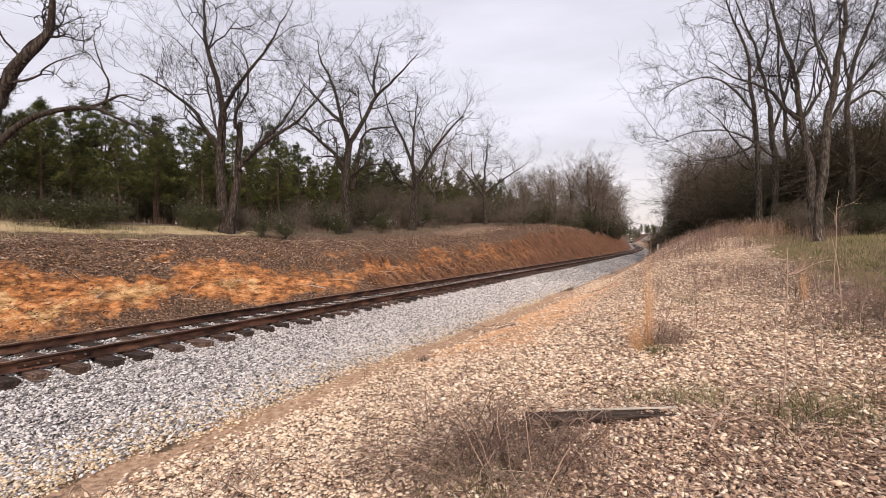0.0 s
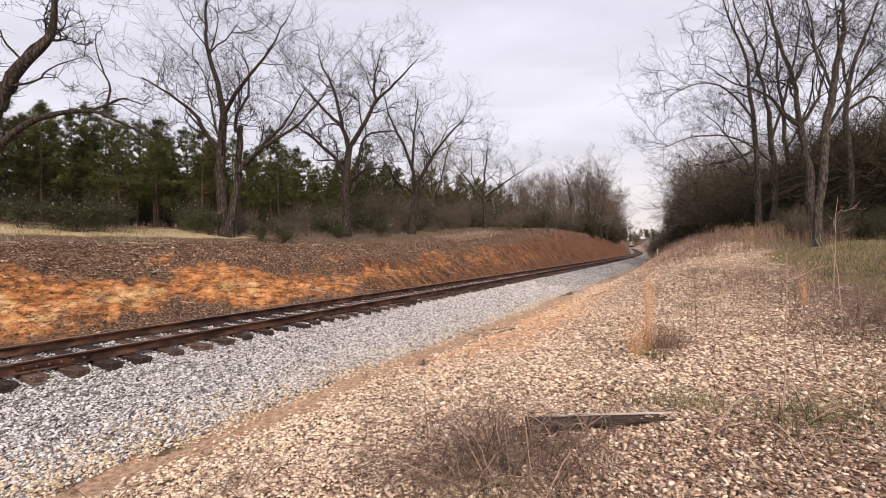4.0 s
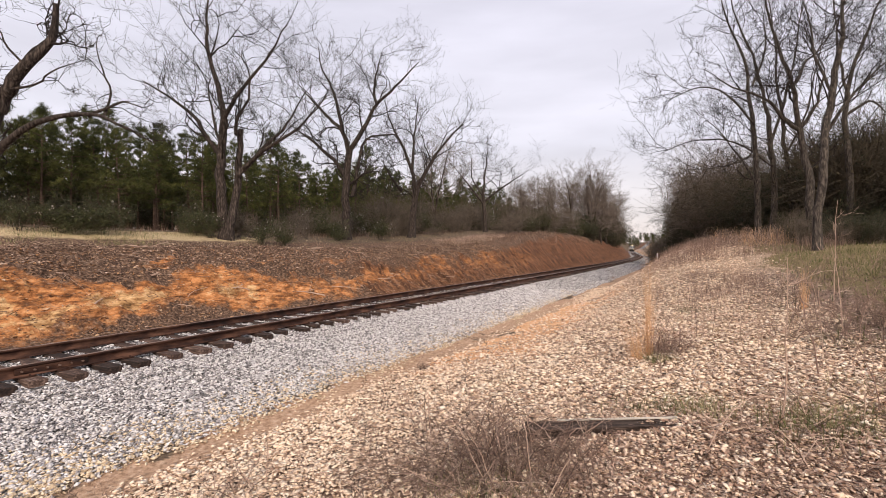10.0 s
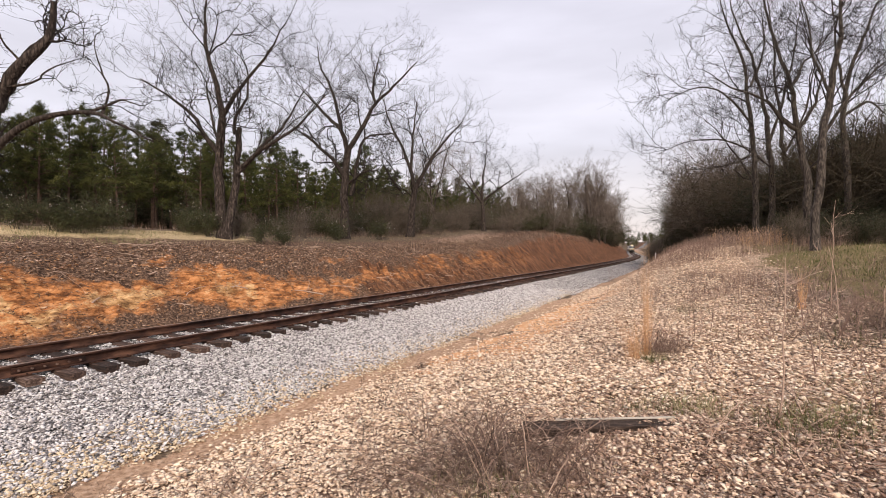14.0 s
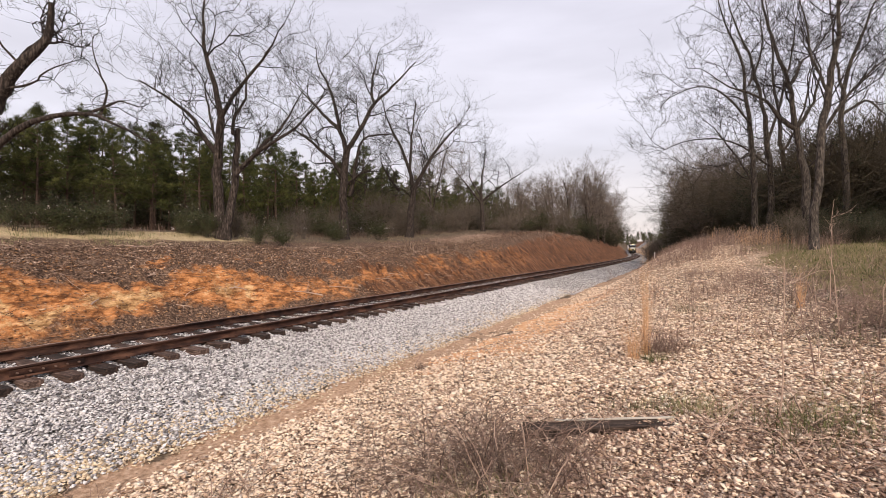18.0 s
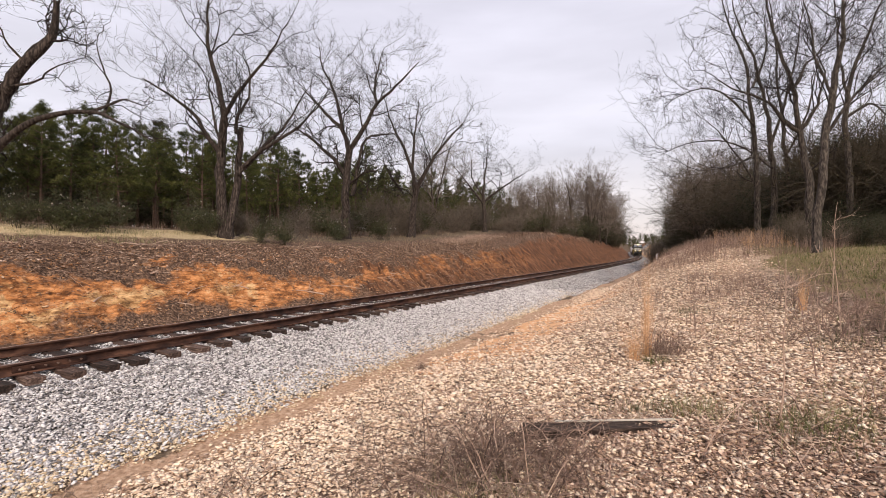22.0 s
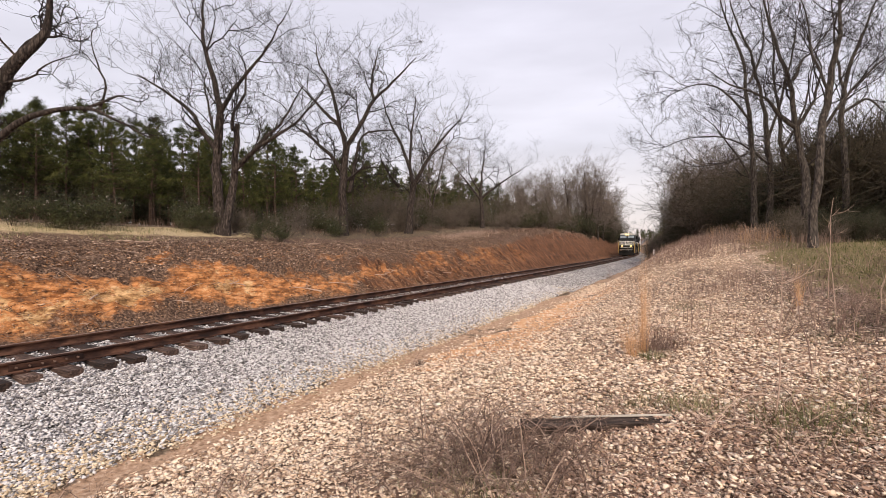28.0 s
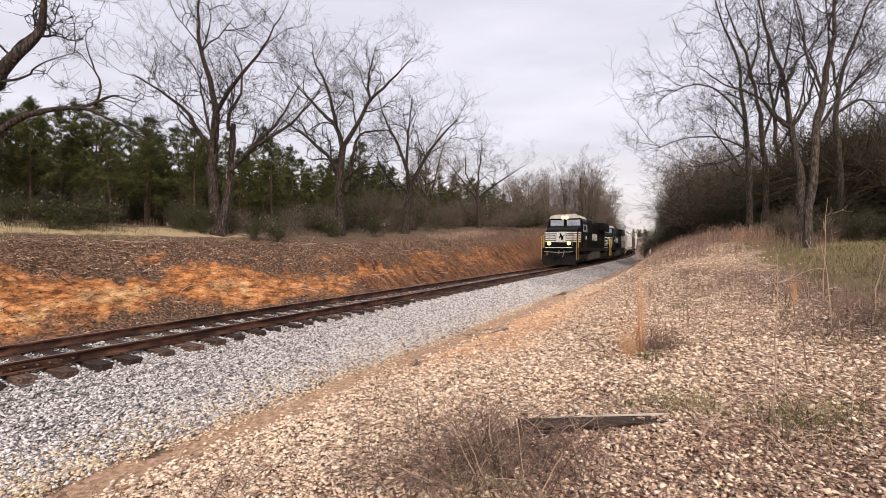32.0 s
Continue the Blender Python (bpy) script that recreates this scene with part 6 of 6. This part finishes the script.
def locomotive():
    loco = tagged(new("locomotive"), "black diesel freight locomotive with white nose stripes and lit headlights", "locomotive", "locomotives")
    part("underframe", boxes((-1.5, 1.5, -10.7, 10.7, 1.30, 1.62), (-0.9, 0.9, -10.9, 10.9, 0.95, 1.32), bevel=0.03), M_GRIME, loco)
    part("fuel_tank", boxes((-1.42, 1.42, -3.2, 3.0, 0.42, 1.34), bevel=0.16), M_DUSTY, loco, "dusty grey-brown fuel tank")
    hood = part("hood", boxes((-0.95, 0.95, -10.2, 5.6, 1.62, 4.28), bevel=0.10), M_BLACK, loco)
    for k in range(9):
        for s in (-1, 1):
            part("hood_door", boxes((s * 0.96 - 0.015, s * 0.96 + 0.015, -8.9 + k * 1.5, -7.6 + k * 1.5, 1.9, 3.3), bevel=0.008), M_BLACK, hood)
    part("radiator", boxes((-1.5, 1.5, -10.3, -5.4, 3.55, 4.55), bevel=0.12), M_BLACK, loco)
    part("brake_housing", boxes((-1.32, 1.32, 1.9, 5.5, 3.05, 4.42), bevel=0.12), M_BLACK, loco)
    part("exhaust", boxes((-0.5, 0.5, -2.2, -0.4, 4.26, 4.56), bevel=0.05), M_GRIME, loco)
    # cab
    bm = bmesh.new()
    prism(bm, [(-1.55, 1.62), (1.55, 1.62), (1.55, 4.0), (1.38, 4.30), (-1.38, 4.30), (-1.55, 4.0)], 5.6, 8.3)
    cab = part("cab", bm, M_BLACK, loco)
    bm = bmesh.new()
    prism(bm, [(-1.40, 4.28), (1.40, 4.28), (1.25, 4.52), (0.8, 4.64), (-0.8, 4.64), (-1.25, 4.52)], 5.5, 8.5)
    part("cab_roof", bm, M_ROOFGLARE, cab, "pale cab roof")
    for s in (-1, 1):
        part("windscreen", boxes((s * 0.74 - 0.60, s * 0.74 + 0.60, 8.29, 8.325, 3.62, 4.16), bevel=0.012), M_GLASS, cab, "pale sky-lit windscreen")
        part("windscreen_frame", boxes((s * 0.74 - 0.66, s * 0.74 - 0.60, 8.29, 8.34, 3.58, 4.2), (s * 0.74 + 0.60, s * 0.74 + 0.66, 8.29, 8.34, 3.58, 4.2), (s * 0.74 - 0.6, s * 0.74 + 0.6, 8.29, 8.34, 4.16, 4.2), bevel=0.006), M_BLACK, cab)
        for y0 in (6.0, 7.1):
            part("side_window", boxes((s * 1.555 - 0.012, s * 1.555 + 0.012, y0, y0 + 0.85, 3.05, 3.75), bevel=0.01), M_GLASS, cab)
        part("mirror", boxes((s * 1.68 - 0.06, s * 1.68 + 0.06, 7.9, 7.94, 3.2, 3.6), bevel=0.01), M_BLACK, cab)
        part("number_bars", boxes((s * 1.558 - 0.008, s * 1.558 + 0.008, 6.2, 6.9, 2.4, 2.7)), M_WHITE, cab, "white number bars")
    # nose, with a sloping top
    bm = bmesh.new()
    nose_side = [(8.3, 1.62), (10.0, 1.62), (10.02, 3.02), (9.75, 3.22), (8.3, 3.60)]
    a = [bm.verts.new((-1.48 if y < 9 else -1.40, y, z)) for y, z in nose_side]
    b = [bm.verts.new((1.48 if y < 9 else 1.40, y, z)) for y, z in nose_side]
    bm.faces.new(a)
    bm.faces.new(b[::-1])
    for i in range(5):
        bm.faces.new((a[i], b[i], b[(i + 1) % 5], a[(i + 1) % 5]))
    bmesh.ops.recalc_face_normals(bm, faces=bm.faces)
    bmesh.ops.bevel(bm, geom=list(bm.edges), offset=0.06, segments=2, affect="EDGES")
    nose = part("nose", bm, M_BLACK, loco)
    for k in range(5):
        z = 2.12 + k * 0.19
        part("stripe", boxes((-1.37, -0.42, 10.02, 10.032, z, z + 0.118), bevel=0.003), M_WHITE, nose, "white nose stripe")
        part("stripe", boxes((0.42, 1.37, 10.02, 10.032, z, z + 0.118), bevel=0.003), M_WHITE, nose, "white nose stripe")
        for s in (-1, 1):
            part("stripe", boxes((s * 1.462 - 0.006, s * 1.462 + 0.006, 8.6, 9.9, z, z + 0.118)), M_WHITE, nose)
    part("nose_panel", boxes((-0.40, 0.40, 10.02, 10.030, 2.10, 3.02), bevel=0.003), M_WHITE, nose, "white emblem panel")
    bm = bmesh.new()
    prism(bm, [(-0.12, 2.28), (-0.02, 2.28), (0.02, 2.55), (0.16, 2.40), (0.2, 2.48), (0.08, 2.72), (0.14, 2.93), (0.02, 2.90), (-0.10, 2.68), (-0.22, 2.62)], 10.031, 10.038)
    part("emblem", bm, M_BLACK, nose, "black emblem shape")
    part("headlight_box", boxes((-0.36, 0.36, 8.30, 8.50, 4.20, 4.48), bevel=0.03), M_BLACK, cab)
    for s in (-1, 1):
        part("headlight", rods([((s * 0.17, 8.49, 4.34), (s * 0.17, 8.53, 4.34))], 0.155, 16), M_LAMP, loco, "bright lit headlight")
        dl = part("ditch_light", rods([((s * 0.84, 10.62, 2.0), (s * 0.84, 10.80, 2.0))], 0.17, 16), M_BLACK, loco)
        part("lens", rods([((s * 0.84, 10.80, 2.0), (s * 0.84, 10.83, 2.0))], 0.165, 16), M_DITCH, dl, "lit amber-white lens")
        part("ditch_light_bracket", boxes((s * 0.84 - 0.05, s * 0.84 + 0.05, 10.55, 10.7, 1.62, 1.9), bevel=0.01), M_BLACK, loco)
    # front platform
    part("anticlimber", boxes((-1.30, 1.30, 10.45, 10.95, 1.42, 1.66), bevel=0.04), M_BLACK, loco)
    part("sill_stripe", boxes((-1.15, 1.15, 10.95, 10.962, 1.60, 1.66)), M_WHITE, loco, "white sill stripe")
    part("plow", boxes((-1.42, 1.42, 10.62, 10.80, 0.14, 0.95), bevel=0.05), M_GRIME, loco)
    part("coupler", boxes((-0.16, 0.16, 10.7, 11.18, 0.80, 1.10), bevel=0.05), M_GRIME, loco)
    part("uncoupling_lever", rods([((-1.25, 11.0, 1.30), (-0.3, 11.05, 1.22)), ((-0.3, 11.05, 1.22), (0.3, 11.05, 1.22)), ((0.3, 11.05, 1.22), (1.25, 11.0, 1.30))], 0.03, 6), M_HOSE, loco, "grey uncoupling lever")
    part("nose_door", boxes((-0.36, 0.36, 10.018, 10.026, 1.66, 2.08), bevel=0.004), M_BLACK, nose)
    for s in (-1, 1):
        part("grab_iron", rods([((s * 1.0, 10.04, 1.80), (s * 1.0, 10.12, 1.80)), ((s * 1.0, 10.12, 1.80), (s * 1.0, 10.12, 3.0)), ((s * 1.0, 10.12, 3.0), (s * 1.0, 10.04, 3.0))], 0.02, 6), M_HOSE, nose)
        part("number_board", boxes((s * 1.02 - 0.26, s * 1.02 + 0.26, 8.30, 8.40, 4.26, 4.44), bevel=0.02), M_BLACK, cab)
        part("wiper", rods([((s * 0.74, 8.345, 3.60), (s * 0.74 + 0.30, 8.345, 4.02))], 0.012, 5), M_BLACK, cab)
    part("antenna_dome", rods([((-0.6, 7.0, 4.62), (-0.6, 7.0, 4.78))], 0.16, 12), M_WHITE, cab)
    for k in range(5):
        x = -0.9 + k * 0.42
        part("air_hose", rods([((x, 10.96, 1.38), (x + 0.05, 11.02, 1.05)), ((x + 0.05, 11.02, 1.05), (x + 0.12, 11.0, 0.82))], 0.034, 6), M_HOSE if k in (1, 2) else M_GRIME, loco)
    for s in (-1, 1):
        for y in (10.5, -10.5):
            part("step_well", boxes((s * 1.42 - 0.10, s * 1.42 + 0.10, y - 0.42, y + 0.3, 0.45, 1.45), bevel=0.02), M_GRIME, loco)
            part("corner_handrail", rods([((s * 1.50, y + 0.28, 0.6), (s * 1.50, y + 0.28, 2.62)), ((s * 1.50, y - 0.40, 0.6), (s * 1.50, y - 0.40, 2.62)), ((s * 1.50, y + 0.28, 2.62), (s * 1.2, y + 0.28, 2.75))], 0.03, 6), M_YELLOW, loco, "yellow corner handrail")
            part("end_handrail", rods([((s * 1.2, y + 0.28, 1.66), (s * 1.2, y + 0.28, 2.75)), ((s * 1.2, y + 0.28, 2.75), (s * 0.35, y + 0.28, 2.70)), ((s * 0.35, y + 0.28, 2.70), (s * 0.35, y + 0.28, 1.66))], 0.022, 6), M_BLACK, loco)
        stanchions = [((s * 1.48, -9.8 + k * 1.45, 1.62), (s * 1.48, -9.8 + k * 1.45, 2.62)) for k in range(11)]
        part("side_handrail", rods(stanchions + [((s * 1.48, -9.8, 2.62), (s * 1.48, 5.0, 2.62))], 0.02, 6), M_BLACK, loco)
        part("walkway_edge", boxes((s * 1.52 - 0.02, s * 1.52 + 0.02, -10.6, 10.6, 1.50, 1.60)), M_GRIME, loco)
        part("hood_lettering", boxes((s * 0.985 - 0.006, s * 0.985 + 0.006, -3.6, -2.2, 2.4, 3.1), (s * 0.985 - 0.006, s * 0.985 + 0.006, -1.9, -0.5, 2.4, 3.1)), M_WHITE, loco, "white lettering bars")
    part("horn", rods([((0.5, 5.9, 4.60), (0.5, 5.9, 4.85)), ((0.5, 5.7, 4.85), (0.5, 6.2, 4.88)), ((0.6, 5.7, 4.82), (0.6, 6.1, 4.84))], 0.045, 8), M_GRIME, loco)
    for y in (-6.9, 6.9):
        truck = part("truck", boxes((-1.28, -1.05, y - 2.7, y + 2.7, 0.55, 1.0), (1.05, 1.28, y - 2.7, y + 2.7, 0.55, 1.0), (-1.05, 1.05, y - 0.9, y - 0.6, 0.6, 1.2), (-1.05, 1.05, y + 0.6, y + 0.9, 0.6, 1.2), bevel=0.04), M_GRIME, loco)
        for dy in (-1.95, 0, 1.95):
            for s in (-1, 1):
                part("journal_box", boxes((s * 1.20 - 0.14, s * 1.20 + 0.14, y + dy - 0.22, y + dy + 0.22, 0.34, 0.82), bevel=0.03), M_GRIME, truck)
    axles = [wheelset(loco, y + dy, 0.52) for y in (-6.9, 6.9) for dy in (-1.95, 0, 1.95)]
    return loco


def hopper(paint, label):
    car = tagged(new("hopper_car"), label, "freight car", "freight cars")
    outline = [(-1.35, 1.25), (1.35, 1.25), (1.58, 1.7), (1.58, 3.9), (1.2, 4.35), (0.4, 4.52), (-0.4, 4.52), (-1.2, 4.35), (-1.58, 3.9), (-1.58, 1.7)]
    bm = bmesh.new()
    prism(bm, outline, -7.4, 7.4)
    for v in bm.verts:
        if abs(v.co.y) > 7 and v.co.z < 2.0:
            v.co.y *= 0.72
    body = part("body", bm, paint, car)
    for k in range(14):
        y = -7.2 + k * 14.4 / 13
        for s in (-1, 1):
            part("rib", boxes((s * 1.615 - 0.045, s * 1.615 + 0.045, y - 0.05, y + 0.05, 1.75, 3.9), bevel=0.01), paint, body)
    for s in (-1, 1):
        part("side_sill", boxes((s * 1.55 - 0.07, s * 1.55 + 0.07, -8.2, 8.2, 1.25, 1.55), bevel=0.02), paint, car)
        part("end_sill", boxes((-1.5, 1.5, s * 8.2 - 0.15, s * 8.2 + 0.15, 1.0, 1.5), bevel=0.03), M_GRIME, car)
        part("end_post", boxes((-1.45, -1.3, s * 8.1 - 0.06, s * 8.1 + 0.06, 1.4, 4.2), (1.3, 1.45, s * 8.1 - 0.06, s * 8.1 + 0.06, 1.4, 4.2), bevel=0.01), paint, car)
        part("ladder", rods([((1.5, s * 8.1, 1.6 + 0.4 * k), (0.9, s * 8.1, 1.6 + 0.4 * k)) for k in range(7)], 0.018, 6), paint, car)
        part("coupler", boxes((-0.15, 0.15, s * 8.6 - 0.3, s * 8.6 + 0.3, 0.8, 1.1), bevel=0.04), M_GRIME, car)
        truck = part("truck", boxes((-1.15, -0.95, s * 6.4 - 1.3, s * 6.4 + 1.3, 0.4, 0.85), (0.95, 1.15, s * 6.4 - 1.3, s * 6.4 + 1.3, 0.4, 0.85), (-0.95, 0.95, s * 6.4 - 0.25, s * 6.4 + 0.25, 0.45, 1.0), bevel=0.04), M_GRIME, car)
        for dy in (-0.88, 0.88):
            wheelset(car, s * 6.4 + dy, 0.46)
    for k in (-1, 0, 1):
        bm = bmesh.new()
        prism(bm, [(-1.3, 1.3), (1.3, 1.3), (0.5, 0.4), (-0.5, 0.4)], k * 3.3 - 1.2, k * 3.3 + 1.2)
        part("discharge_chute", bm, paint, car)
    part("roof_walk", boxes((-0.35, 0.35, -8.0, 8.0, 4.56, 4.62), bevel=0.01), M_GRIME, car)
    for k in range(4):
        part("hatch", boxes((-0.3, 0.3, -5.7 + 3.8 * k - 0.5, -5.7 + 3.8 * k + 0.5, 4.60, 4.72), bevel=0.04), paint, car)
    return car


lead = locomotive()
second = copy_thing(lead, pose(0, 0, 0))
for ob in second.children_recursive:
    if ob.data and ob.data.materials[0] in (M_LAMP, M_DITCH):
        ob.data = ob.data.copy()
        ob.data.materials[0] = M_GLASS
second["label"] = "black diesel freight locomotive coupled second, with unlit lights"
pale = "pale grey covered hopper car behind the locomotives"
first_car = hopper(M_CAR, pale)
train = [(lead, 11.2), (second, 33.7), (first_car, 54.2), (hopper(M_DARKCAR, "dark brown covered hopper car in the train"), 72.4)]
for k in range(4):
    train.append((copy_thing(train[2 + (k % 2)][0], pose(0, 0, 0)), 90.6 + 18.2 * k))


# ---- what moves ----
def motions():
    """The train runs towards the south along the track at about 15 m/s."""
    for thing, behind in train:
        rows = []
        for t in range(0, 33):
            y = 39.2 + 15.0 * (32 - t) + behind
            x, z, turn = along(y)
            rows.append((float(t), pose(x, y, z, 0, 0, 180 + turn)))
        walk(thing, rows)
    # the leading locomotive's wheels roll, a row for each frame
    for ob in lead.children:
        if ob.name.startswith("wheelset"):
            x, y, r = ob.location
            walk(ob, [(k / FPS, pose(x, y, r, -math.degrees(15.0 * k / FPS / r) % 360)) for k in range(frame(32.0))])


motions()
